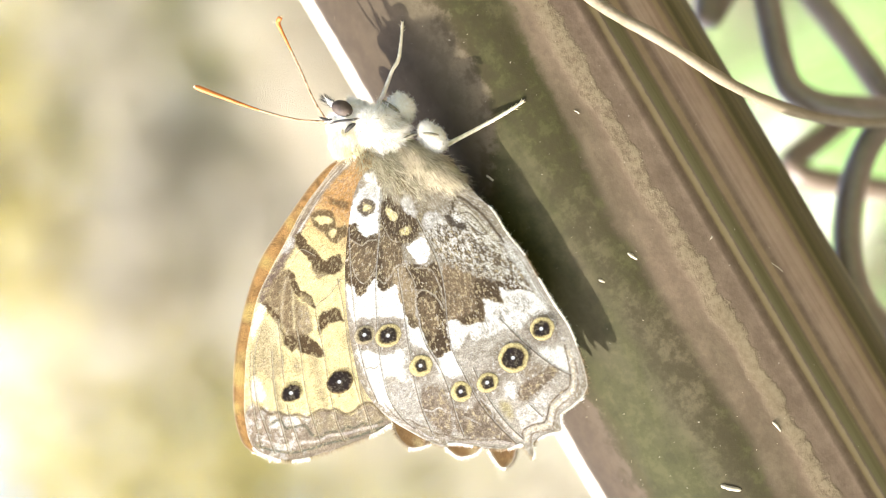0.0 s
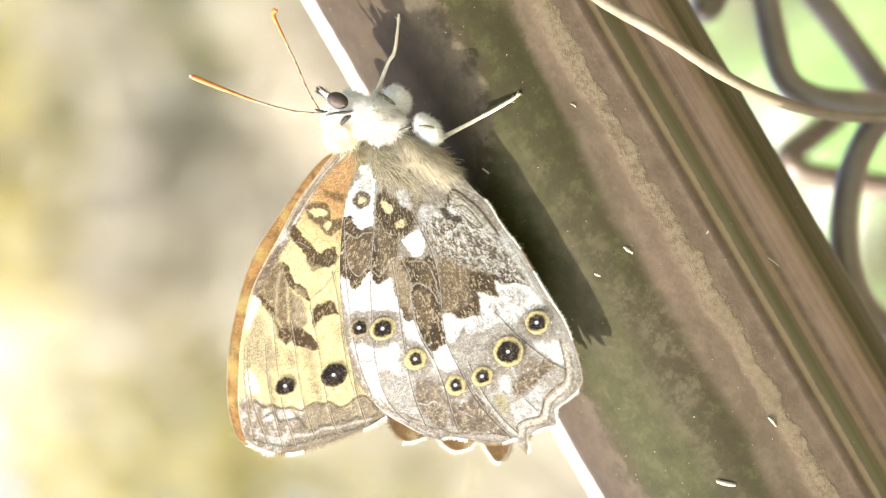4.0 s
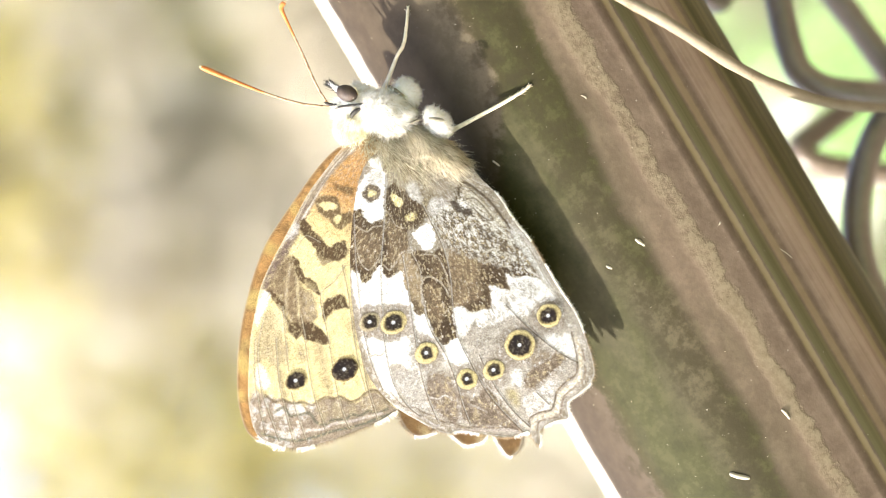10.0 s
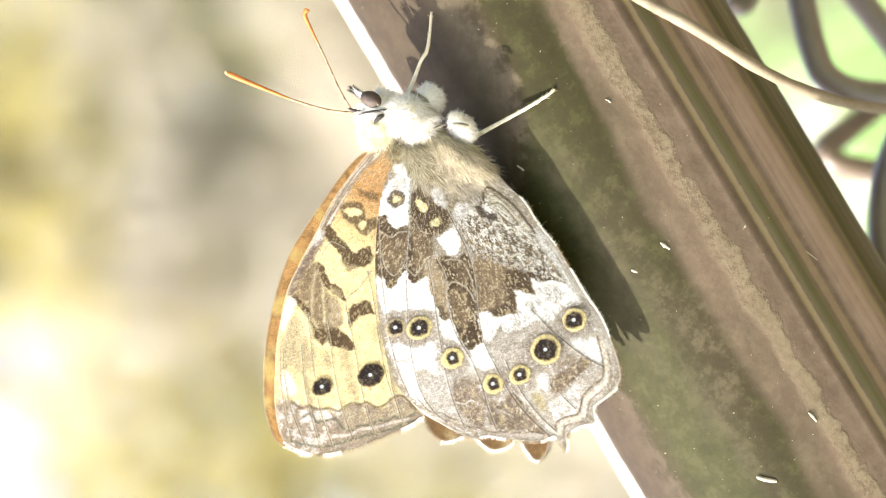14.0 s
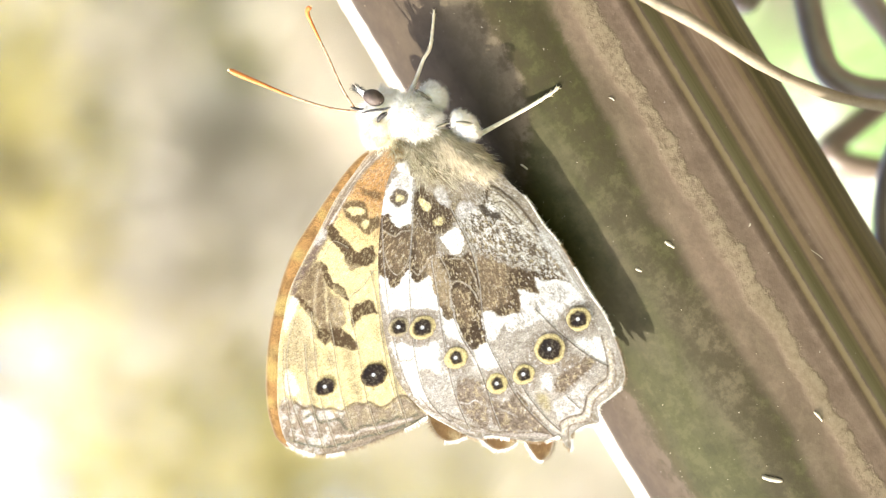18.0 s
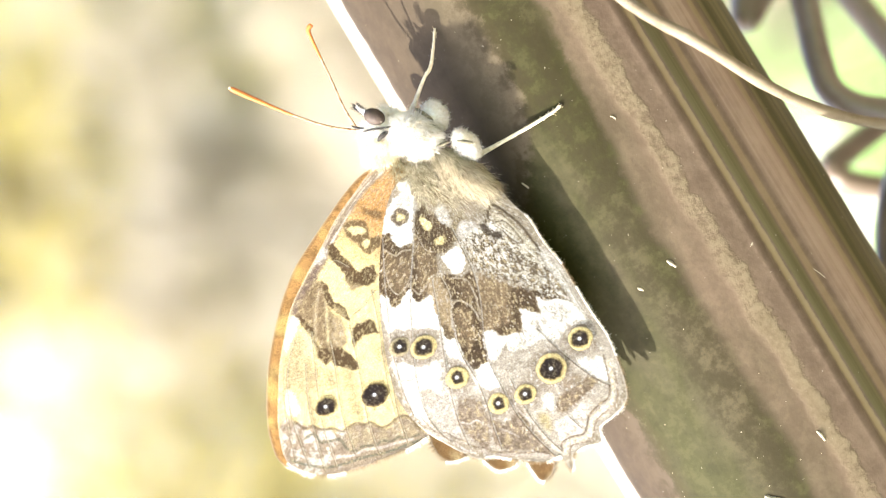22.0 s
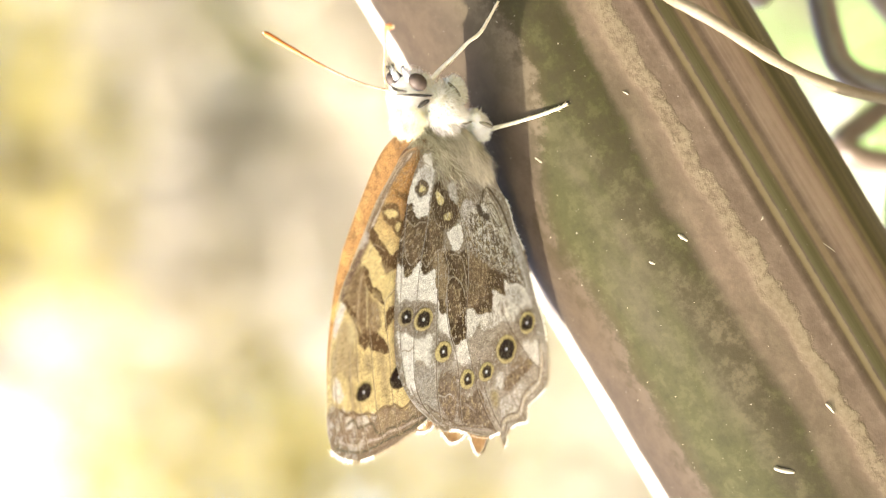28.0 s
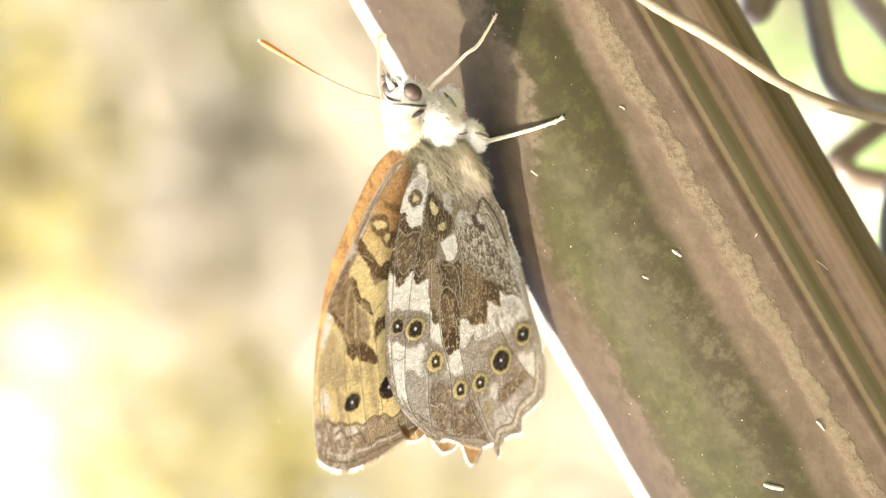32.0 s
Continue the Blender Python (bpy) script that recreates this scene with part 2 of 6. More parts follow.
def hair_material(name, light, dark, through_light=0.3):
    m, nt, p = material(name)
    geo_n = nt.nodes.new("ShaderNodeNewGeometry")
    col = ramp(nt, geo_n.outputs["Random Per Island"], [(0.0, dark), (0.55, light), (1.0, tuple(min(1, c * 1.12) for c in light))])
    nt.links.new(col, p.inputs["Base Color"])
    p.inputs["Roughness"].default_value = 0.5
    tr = nt.nodes.new("ShaderNodeBsdfTranslucent")
    nt.links.new(col, tr.inputs["Color"])
    ms = node(nt, "ShaderNodeMixShader", Fac=through_light)
    nt.links.new(p.outputs["BSDF"], ms.inputs[1])
    nt.links.new(tr.outputs["BSDF"], ms.inputs[2])
    nt.links.new(ms.outputs["Shader"], nt.nodes["Material Output"].inputs["Surface"])
    return m


def leaf_material(name, stops, through_light=0.4):
    m, nt, p = material(name)
    geo_n = nt.nodes.new("ShaderNodeNewGeometry")
    v = coords(nt, "Object")
    f = mathn(nt, "ADD", mathn(nt, "MULTIPLY", geo_n.outputs["Random Per Island"], 0.6), mathn(nt, "MULTIPLY", noise_of(nt, v, 1.6, 3), 0.4))
    col = ramp(nt, f, stops)
    nt.links.new(col, p.inputs["Base Color"])
    p.inputs["Roughness"].default_value = 0.45
    tr = nt.nodes.new("ShaderNodeBsdfTranslucent")
    nt.links.new(col, tr.inputs["Color"])
    ms = node(nt, "ShaderNodeMixShader", Fac=through_light)
    nt.links.new(p.outputs["BSDF"], ms.inputs[1])
    nt.links.new(tr.outputs["BSDF"], ms.inputs[2])
    nt.links.new(ms.outputs["Shader"], nt.nodes["Material Output"].inputs["Surface"])
    return m


RAIL_PAINT = rail_paint()
WIRE_COAT = plain("brown_wire_coating", [(0.3, (0.096, 0.071, 0.052)), (0.7, (0.168, 0.127, 0.094))], 160, 0.34, 0.5, 0.15, 0.0002, coat=0.3)
STEM = plain("dry_stem", [(0.25, (0.124, 0.093, 0.056)), (0.55, (0.192, 0.156, 0.106)), (0.8, (0.248, 0.210, 0.151))], 500, 0.7, 0.2, 0.5, 0.0002, stretch=(1, 1, 1))
FLAKE = plain("pale_flake", [(0.3, (0.23, 0.195, 0.135)), (0.7, (0.40, 0.36, 0.27))], 700, 0.8, 0.2, 0.5, 0.0002)
SCALES = scale_material("wing_scales", 0.18)
SCALES_UPPER = scale_material("wing_scales_upper", 0.5)
PALE_HAIR = hair_material("pale_hair", (0.70, 0.63, 0.48), (0.36, 0.30, 0.19), 0.4)
OLIVE_HAIR = hair_material("olive_hair", (0.52, 0.48, 0.33), (0.13, 0.11, 0.06))
CREAM_HAIR = hair_material("cream_hair", (0.93, 0.89, 0.70), (0.78, 0.71, 0.48), 0.5)
WHITE_HAIR = hair_material("white_fringe_scales", (0.97, 0.94, 0.87), (0.90, 0.86, 0.76), 0.45)
COLLAR_HAIR = hair_material("collar_hair", (0.98, 0.96, 0.91), (0.84, 0.79, 0.68), 0.55)
BROWN_HAIR = hair_material("brown_fringe_scales", (0.34, 0.25, 0.15), (0.13, 0.09, 0.05), 0.3)
BODY = plain("body_cuticle", [(0.3, (0.30, 0.26, 0.18)), (0.7, (0.48, 0.43, 0.32))], 900, 0.7, 0.2, 0.4, 0.0001)
EYE_M = plain("compound_eye", [(0.3, (0.030, 0.020, 0.015)), (0.7, (0.070, 0.050, 0.038))], 1500, 0.60, 0.3, 0.1, 0.00003, coat=0.02)
LEG_M = plain("leg_cuticle", [(0.3, (0.50, 0.40, 0.24)), (0.65, (0.74, 0.66, 0.50))], 1800, 0.55, 0.3, 0.4, 0.00006)
GREY_SCALES = plain("grey_scales", [(0.3, (0.07, 0.06, 0.04)), (0.7, (0.20, 0.18, 0.13))], 2500, 0.7, 0.2, 0.3, 0.00004)
BLACK_M = plain("black_scales", [(0.3, (0.012, 0.010, 0.009)), (0.7, (0.035, 0.028, 0.022))], 2500, 0.6, 0.3, 0.3, 0.00004)
EYELID_M = plain("white_scales", [(0.3, (0.88, 0.84, 0.74)), (0.7, (0.95, 0.92, 0.85))], 2500, 0.6, 0.3, 0.3, 0.00004)
for soft_m in (EYELID_M,):
    soft = soft_m.node_tree.nodes["Principled BSDF"]
    soft.inputs["Subsurface Weight"].default_value = 0.9
    soft.inputs["Subsurface Radius"].default_value = (1.0, 0.9, 0.75)
    soft.inputs["Subsurface Scale"].default_value = 0.003


# ---- building helpers ----
def thing(name, m, label, category, group="", kind=""):
    ob = new(name)
    ob.empty_display_size = 0.01
    ob.matrix_world = m
    return tagged(ob, label, category, group, kind)


def link_mesh(name, me, mat, parent=None, label="", m=None, smooth=True):
    ob = new(name, me)
    if mat and not me.materials:
        me.materials.append(mat)
    if smooth:
        me.polygons.foreach_set("use_smooth", [True] * len(me.polygons))
    if parent:
        ob.parent = parent
    if m is not None:
        ob.matrix_basis = m
    return tagged(ob, label)


def mesh_of(name, verts, faces):
    me = bpy.data.meshes.new(name)
    me.from_pydata([tuple(v) for v in verts], [], faces)
    me.update()
    return me


def part(name, bm, mat, parent, label="", m=None, smooth=True):
    me = bpy.data.meshes.new(name)
    bm.to_mesh(me)
    bm.free()
    return link_mesh(name, me, mat, parent, label, m, smooth)


def spline(points, n=8, closed=False):
    """A smooth line through a few points."""
    p = np.array(points, float)
    k = len(p)
    out = []
    for i in range(k if closed else k - 1):
        if closed:
            a, b, c, d = p[i - 1], p[i], p[(i + 1) % k], p[(i + 2) % k]
        else:
            a, b, c, d = p[max(i - 1, 0)], p[i], p[i + 1], p[min(i + 2, k - 1)]
        for s in np.arange(n) / n:
            out.append(0.5 * (2 * b + (c - a) * s + (2 * a - 5 * b + 4 * c - d) * s * s + (3 * b - a - 3 * c + d) * s ** 3))
    if not closed:
        out.append(p[-1])
    return np.array(out)


def tube(path, radius, sides=10):
    """Verts and faces of a round bar along a path; radius is a number or a function of 0 to 1."""
    path = np.asarray(path, float)
    n = len(path)
    t = np.gradient(path, axis=0)
    t /= np.linalg.norm(t, axis=1)[:, None] + 1e-12
    ref = np.array([0.0, 0, 1]) if abs(t[0][2]) < 0.9 else np.array([1.0, 0, 0])
    verts, faces = [], []
    side = np.cross(t[0], ref)
    for i in range(n):
        side = side - t[i] * (side @ t[i])
        side /= np.linalg.norm(side) + 1e-12
        up = np.cross(t[i], side)
        r = radius(i / (n - 1)) if callable(radius) else radius
        for j in range(sides):
            a = 2 * math.pi * j / sides
            verts.append(path[i] + r * (math.cos(a) * side + math.sin(a) * up))
    for i in range(n - 1):
        for j in range(sides):
            k = (j + 1) % sides
            faces.append((i * sides + j, i * sides + k, (i + 1) * sides + k, (i + 1) * sides + j))
    faces.append(tuple(range(sides - 1, -1, -1)))
    faces.append(tuple((n - 1) * sides + j for j in range(sides)))
    return verts, faces


def tube_part(name, path, radius, mat, parent, label="", sides=10):
    v, f = tube(path, radius, sides)
    return link_mesh(name, mesh_of(name, v, f), mat, parent, label)


def blob(size, squash=0.0, seed=0, seg=24, rings=16, rough=0.04):
    """A rounded, slightly uneven body."""
    bm = bmesh.new()
    bmesh.ops.create_uvsphere(bm, u_segments=seg, v_segments=rings, radius=1)
    for v in bm.verts:
        k = 1 + rough * noise.noise(v.co * 2.3 + Vector((seed, 0, 0)))
        v.co = Vector((v.co.x * size[0] * (1 - squash * v.co.x), v.co.y * size[1], v.co.z * size[2])) * k
    return bm


def hairs(name, roots, ways, length, width, mat, parent, label="", seed=1, spread=0.35, curl=0.3, kind=""):
    """Fine tapered hairs: each a bent three-sided spike."""
    rng = np.random.default_rng(seed)
    n = len(roots)
    roots, ways = np.asarray(roots, float), np.asarray(ways, float)
    ways = ways + rng.normal(0, spread, (n, 3))
    ways /= np.linalg.norm(ways, axis=1)[:, None]
    bend = rng.normal(0, curl, (n, 3))
    ln = length * rng.uniform(0.55, 1.25, n)[:, None]
    side = np.cross(ways, rng.normal(0, 1, (n, 3)))
    side /= np.linalg.norm(side, axis=1)[:, None]
    other = np.cross(ways, side)
    tri = [side, -0.5 * side + 0.87 * other, -0.5 * side - 0.87 * other]
    mid = roots + ways * ln * 0.5
    tip = roots + (ways + bend * 0.6) * ln
    block = np.stack([roots + tri[0] * width, roots + tri[1] * width, roots + tri[2] * width,
                      mid + tri[0] * width * 0.7, mid + tri[1] * width * 0.7, mid + tri[2] * width * 0.7, tip], 1)
    verts = block.reshape(-1, 3)
    faces = []
    for i in range(n):
        b = i * 7
        for j in range(3):
            k = (j + 1) % 3
            faces.append((b + j, b + k, b + 3 + k, b + 3 + j))
            faces.append((b + 3 + j, b + 3 + k, b + 6))
    ob = link_mesh(name, mesh_of(name, verts, faces), mat, parent, label)
    return tagged(ob, kind=kind)


def value_noise(x, y, scale, seed):
    """Smooth noise from 0 to 1 over the plane; scale is the size of its cells."""
    x, y = np.asarray(x) / scale, np.asarray(y) / scale
    xi, yi = np.floor(x).astype(np.int64), np.floor(y).astype(np.int64)
    fx, fy = x - xi, y - yi
    fx, fy = fx * fx * (3 - 2 * fx), fy * fy * (3 - 2 * fy)

    def h(a, b):
        k = (a * 374761393 + b * 668265263 + seed * 974711) & 0x7FFFFFFF
        k = ((k ^ (k >> 13)) * 1274126177) & 0x7FFFFFFF
        return ((k ^ (k >> 16)) & 0xFFFF) / 65535.0
    return (h(xi, yi) * (1 - fx) + h(xi + 1, yi) * fx) * (1 - fy) + (h(xi, yi + 1) * (1 - fx) + h(xi + 1, yi + 1) * fx) * fy


def outline_distance(x, y, poly):
    """Signed distance to a closed outline, negative inside, and the nearest point of the outline."""
    best = np.full(x.shape, 1e9)
    bx, by = np.zeros_like(x), np.zeros_like(y)
    inside = np.zeros(x.shape, bool)
    for (ax, ay), (cx, cy) in zip(poly, np.roll(poly, -1, axis=0)):
        ex, ey = cx - ax, cy - ay
        s = np.clip(((x - ax) * ex + (y - ay) * ey) / (ex * ex + ey * ey + 1e-12), 0, 1)
        px, py = ax + s * ex, ay + s * ey
        d = np.hypot(x - px, y - py)
        near = d < best
        best[near], bx[near], by[near] = d[near], px[near], py[near]
        hit = ((ay > y) != (cy > y)) & (x < ex * (y - ay) / (ey if abs(ey) > 1e-12 else 1e-12) + ax)
        inside ^= hit
    return np.where(inside, -best, best), bx, by


class Wing:
    """A wing sheet in millimetres (u forward, v up) with its colour pattern, painted mark by mark."""

    def __init__(self, outline, step):
        self.edge = spline(outline, 6, closed=True)
        lo, hi = self.edge.min(0) - step, self.edge.max(0) + step
        nx, ny = int((hi[0] - lo[0]) / step) + 1, int((hi[1] - lo[1]) / step) + 1
        gx, gy = np.meshgrid(lo[0] + np.arange(nx) * step, lo[1] + np.arange(ny) * step)
        d, bx, by = outline_distance(gx.ravel(), gy.ravel(), self.edge)
        ins = (d < 0).reshape(ny, nx)
        cell = ins[:-1, :-1] | ins[1:, :-1] | ins[:-1, 1:] | ins[1:, 1:]
        idx = np.arange(nx * ny).reshape(ny, nx)
        quads = np.stack([idx[:-1, :-1][cell], idx[:-1, 1:][cell], idx[1:, 1:][cell], idx[1:, :-1][cell]], 1)
        used = np.unique(quads)
        remap = np.full(nx * ny, -1)
        remap[used] = np.arange(len(used))
        self.faces = remap[quads]
        out = d[used] > 0
        self.x = np.where(out, bx[used], gx.ravel()[used])
        self.y = np.where(out, by[used], gy.ravel()[used])
        self.inset = np.maximum(-d[used], 0)
        self.col = np.zeros((len(used), 3))
        self.lift = np.zeros(len(used))
        jx = value_noise(self.x, self.y, 0.35, 3) + 0.5 * value_noise(self.x, self.y, 0.16, 4) - 0.75
        jy = value_noise(self.x, self.y, 0.35, 5) + 0.5 * value_noise(self.x, self.y, 0.16, 6) - 0.75
        self.wx, self.wy = self.x + 0.22 * jx, self.y + 0.22 * jy

    def blend(self, k, c):
        k = np.clip(k, 0, 1)[:, None]
        self.col = self.col * (1 - k) + np.array(c) * k

    def base(self, c):
        self.col[:] = c

    def blotch(self, points, c, soft=0.12, much=1.0, round_off=True):
        poly = spline(points, 3, closed=True) if round_off else np.array(points, float)
        lo, hi = poly.min(0) - 3 * soft - 0.5, poly.max(0) + 3 * soft + 0.5
        sel = (self.x > lo[0]) & (self.x < hi[0]) & (self.y > lo[1]) & (self.y < hi[1])
        k = np.zeros(len(self.x))
        d, _, _ = outline_distance(self.wx[sel], self.wy[sel], poly)
        k[sel] = much * np.clip(0.5 - d / (2 * soft), 0, 1)
        self.blend(k, c)

    def spot(self, at, r, c, soft=0.1, much=1.0, jag=1.0):
        x, y = self.x + (self.wx - self.x) * jag, self.y + (self.wy - self.y) * jag
        dx, dy = (x - at[0]) / r[0], (y - at[1]) / r[1]
        d = (np.hypot(dx, dy) - 1) * min(r)
        self.blend(much * np.clip(0.5 - d / (2 * soft), 0, 1), c)

    def line(self, points, width, c, much=1.0, ridge=0.0):
        path = spline(points, 5)
        best = np.full(len(self.x), 1e9)
        for (ax, ay), (cx, cy) in zip(path[:-1], path[1:]):
            ex, ey = cx - ax, cy - ay
            s = np.clip(((self.x - ax) * ex + (self.y - ay) * ey) / (ex * ex + ey * ey + 1e-12), 0, 1)
            best = np.minimum(best, np.hypot(self.x - ax - s * ex, self.y - ay - s * ey))
        self.blend(much * np.clip(1.2 - best / width, 0, 1), c)
        self.lift += ridge * np.exp(-(best / 0.16) ** 2)

    def mottle(self, c, scale, low, high, much, seed, zone=None):
        k = value_noise(self.x, self.y, scale, seed) * 0.6 + value_noise(self.x, self.y, scale * 0.45, seed + 9) * 0.4
        k = np.clip((k - low) / (high - low), 0, 1) * much
        self.blend(k if zone is None else k * zone, c)

    def grain(self, c, root, across, along, low, high, much, seed, zone):
        """Flecks of single scales in a zone, drawn out along the wing."""
        dx, dy = self.x - root[0], self.y - root[1]
        r = np.hypot(dx, dy)
        a = np.arctan2(dy, dx) * 14.0
        k = value_noise(a, r * across / along, across, seed) * 0.55 + value_noise(a + 3.3, r * across / along + 1.7, across * 0.5, seed + 9) * 0.45
        self.blend(np.clip((k - low) / (high - low), 0, 1) * much * zone, c)

    def speckle(self, much, seed, zone=None):
        """Single scales, lighter and darker than their field."""
        rng = np.random.default_rng(seed)
        r = rng.normal(0, 1, len(self.x)) * 0.6 + (value_noise(self.x * 1.0, self.y * 0.55, 0.13, seed) - 0.5) * 2.4
        luma = self.col.mean(1)
        k = 1 + much * np.clip(1.15 - luma, 0.15, 1) * np.clip(r, -1.6, 2.0)
        if zone is not None:
            k = 1 + (k - 1) * zone
        self.col = np.clip(self.col * np.clip(k, 0.25, 2.2)[:, None], 0.004, 0.92)

    def band(self, near, far, c, much, zone, wave=0.25, seed=1):
        """A band that follows the wing's edge at a depth between near and far."""
        d = self.inset + wave * (value_noise(self.x, self.y, 1.1, seed) - 0.5) * 2
        k = np.clip((d - near) / 0.12 + 0.5, 0, 1) * np.clip((far - d) / 0.12 + 0.5, 0, 1)
        self.blend(k * much * zone, c)

    def within(self, points, soft=0.5):
        d, _, _ = outline_distance(self.wx, self.wy, spline(points, 3, closed=True))
        return np.clip(0.5 - d / (2 * soft), 0, 1)

    def mesh(self, name, camber=0.6, flip=False):
        depth = -camber * np.sin(np.clip(self.inset / 9.0, 0, 1) * 1.5) - self.lift
        depth = depth + 0.10 * (value_noise(self.x, self.y, 5.0, 77) - 0.5)
        co = np.stack([self.x, depth, self.y], 1) * MM
        me = bpy.data.meshes.new(name)
        me.from_pydata([], [], [])
        me.vertices.add(len(co))
        me.vertices.foreach_set("co", co.ravel())
        f = self.faces
        me.loops.add(f.size)
        me.loops.foreach_set("vertex_index", f.ravel())
        me.polygons.add(len(f))
        me.polygons.foreach_set("loop_start", np.arange(len(f)) * 4)
        me.update(calc_edges=True)
        me.validate()
        att = me.color_attributes.new("pattern", "FLOAT_COLOR", "POINT")
        att.data.foreach_set("color", np.concatenate([self.col, np.ones((len(self.col), 1))], 1).astype(np.float32).ravel())
        return me


# ---- ground and distance ----
def build_ground():
    m, nt, p = material("meadow")
    v = coords(nt, "Object")
    big = noise_of(nt, v, 0.35, 4, 0.6)
    fine = noise_of(nt, v, 9, 5, 0.7)
    f = mathn(nt, "ADD", mathn(nt, "MULTIPLY", big, 0.65), mathn(nt, "MULTIPLY", fine, 0.35))
    grass = ramp(nt, f, [(0.32, (0.050, 0.105, 0.018)), (0.5, (0.090, 0.165, 0.030)), (0.64, (0.16, 0.19, 0.06)), (0.78, (0.30, 0.27, 0.15))])
    # unseen bare strip by the fence, added to bounce warm light upwards
    bounce_soil = ramp(nt, f, [(0.3, (0.085, 0.066, 0.045)), (0.6, (0.130, 0.104, 0.070)), (0.8, (0.18, 0.148, 0.105))])
    tc = nt.nodes.new("ShaderNodeTexCoord")
    sep = nt.nodes.new("ShaderNodeSeparateXYZ")
    nt.links.new(tc.outputs["Object"], sep.inputs["Vector"])
    side = mathn(nt, "ADD", mathn(nt, "ABSOLUTE", sep.outputs["Y"]), mathn(nt, "MULTIPLY", big, 2.0))
    strip = ramp(nt, mathn(nt, "DIVIDE", side, 8.0), [(0.42, (1, 1, 1)), (0.55, (0, 0, 0))])
    nt.links.new(mix(nt, strip, grass, bounce_soil), p.inputs["Base Color"])
    p.inputs["Roughness"].default_value = 0.85
    bump(nt, p, fine, 0.6, 0.03)
    bm = bmesh.new()
    bmesh.ops.create_grid(bm, x_segments=60, y_segments=60, size=1)
    for w in bm.verts:
        far = max(abs(w.co.x), abs(w.co.y))
        w.co = Vector((w.co.x, w.co.y, 0)) * (8 + 592 * far ** 3)
        w.co.z = 0.06 * noise.noise(w.co * 0.4) * min(1, w.co.length / 3)
    ob = part("ground", bm, m, None)
    tagged(ob, "sunlit green meadow with an unseen bare strip added for warm bounce light", "ground", kind="structure")


build_ground()


def leaves(name, centres, n, spread, size, mat, parent, seed, label="", aspect=0.45):
    """Loose foliage: bent pointed leaves round the clump centres."""
    rng = np.random.default_rng(seed)
    c = np.asarray(centres, float)
    pick = rng.integers(0, len(c), n)
    pos = c[pick, :3] + rng.normal(0, 1, (n, 3)) * np.asarray(spread) * c[pick, 3:4]
    ax = rng.normal(0, 1, (n, 3))
    ax /= np.linalg.norm(ax, axis=1)[:, None]
    sd = np.cross(ax, rng.normal(0, 1, (n, 3)))
    sd /= np.linalg.norm(sd, axis=1)[:, None]
    nn = np.cross(ax, sd)
    ln = size * rng.uniform(0.6, 1.3, n)[:, None]
    block = np.stack([pos - ax * ln * 0.5, pos + sd * ln * aspect * 0.5 + nn * ln * 0.08, pos + ax * ln * 0.5, pos - sd * ln * aspect * 0.5 + nn * ln * 0.08], 1)
    faces = [(i * 4, i * 4 + 1, i * 4 + 2, i * 4 + 3) for i in range(n)]
    ob = link_mesh(name, mesh_of(name, block.reshape(-1, 3), faces), mat, parent, label, smooth=False)
    return tagged(ob, kind="stuff")


YELLOW_LEAF = leaf_material("yellow_leaf", [(0.2, (0.253, 0.222, 0.077)), (0.5, (0.411, 0.359, 0.132)), (0.8, (0.570, 0.496, 0.213))], 0.45)
STRAW = leaf_material("dry_straw", [(0.2, (0.365, 0.326, 0.242)), (0.5, (0.499, 0.451, 0.358)), (0.8, (0.634, 0.595, 0.493))], 0.5)
DULL_STRAW = leaf_material("dull_straw", [(0.2, (0.28, 0.25, 0.19)), (0.5, (0.38, 0.345, 0.275)), (0.8, (0.50, 0.465, 0.385))], 0.5)
BARK = plain("bark", [(0.3, (0.10, 0.075, 0.05)), (0.7, (0.22, 0.17, 0.12))], 9, 0.85, 0.2, 0.7, 0.01)


def shrub(x, y, clumps, mat, count, size, seed, label, category="shrub", stems=6, aspect=0.45):
    """A shrub or stand of stalks: stems that branch to every clump, and loose leaves round them."""
    top = thing("shrub" if category == "shrub" else "dry_grass_tussock", pose(x, y, 0), label, category, "growth beyond the fence")
    rng = np.random.default_rng(seed)
    for i in range(stems):
        cx, cy, cz, r = clumps[i % len(clumps)]
        b = np.array([rng.normal(0, 0.1) + cx * 0.4, rng.normal(0, 0.05), 0.0])
        e = np.array([cx + rng.normal(0, r * 0.4), cy + rng.normal(0, 0.05), cz + r * 0.3])
        path = spline([b, b * 0.7 + e * 0.3 + np.array([rng.normal(0, 0.05), 0, 0.05]), b * 0.3 + e * 0.7, e], 4)
        tube_part("stem", path, lambda s: 0.016 * (1 - 0.75 * s), BARK if category == "shrub" else STRAW, top, sides=6)
    leaves("foliage" if category == "shrub" else "straw", clumps, count, (1, 0.8, 0.8), size, mat, top, seed + 1, aspect=aspect)
    return top


# beyond the fence: straw, yellowing shrubs and greener ones, with little sky between them
shrub(0.05, 3.6, [(0.1, 0, 1.36, 0.09), (0.35, 0.1, 1.50, 0.10), (-0.15, 0, 1.40, 0.10), (0.6, 0.1, 1.46, 0.12), (0.9, 0, 1.5, 0.12), (-0.5, 0, 1.3, 0.14), (0, 0, 0.9, 0.2), (0.5, 0, 0.8, 0.2), (0.2, 0, 1.65, 0.12)],
      DULL_STRAW, 1700, 0.16, 11, "dull dry grass stalks standing in the sun", "dry grass", 12, 0.12)
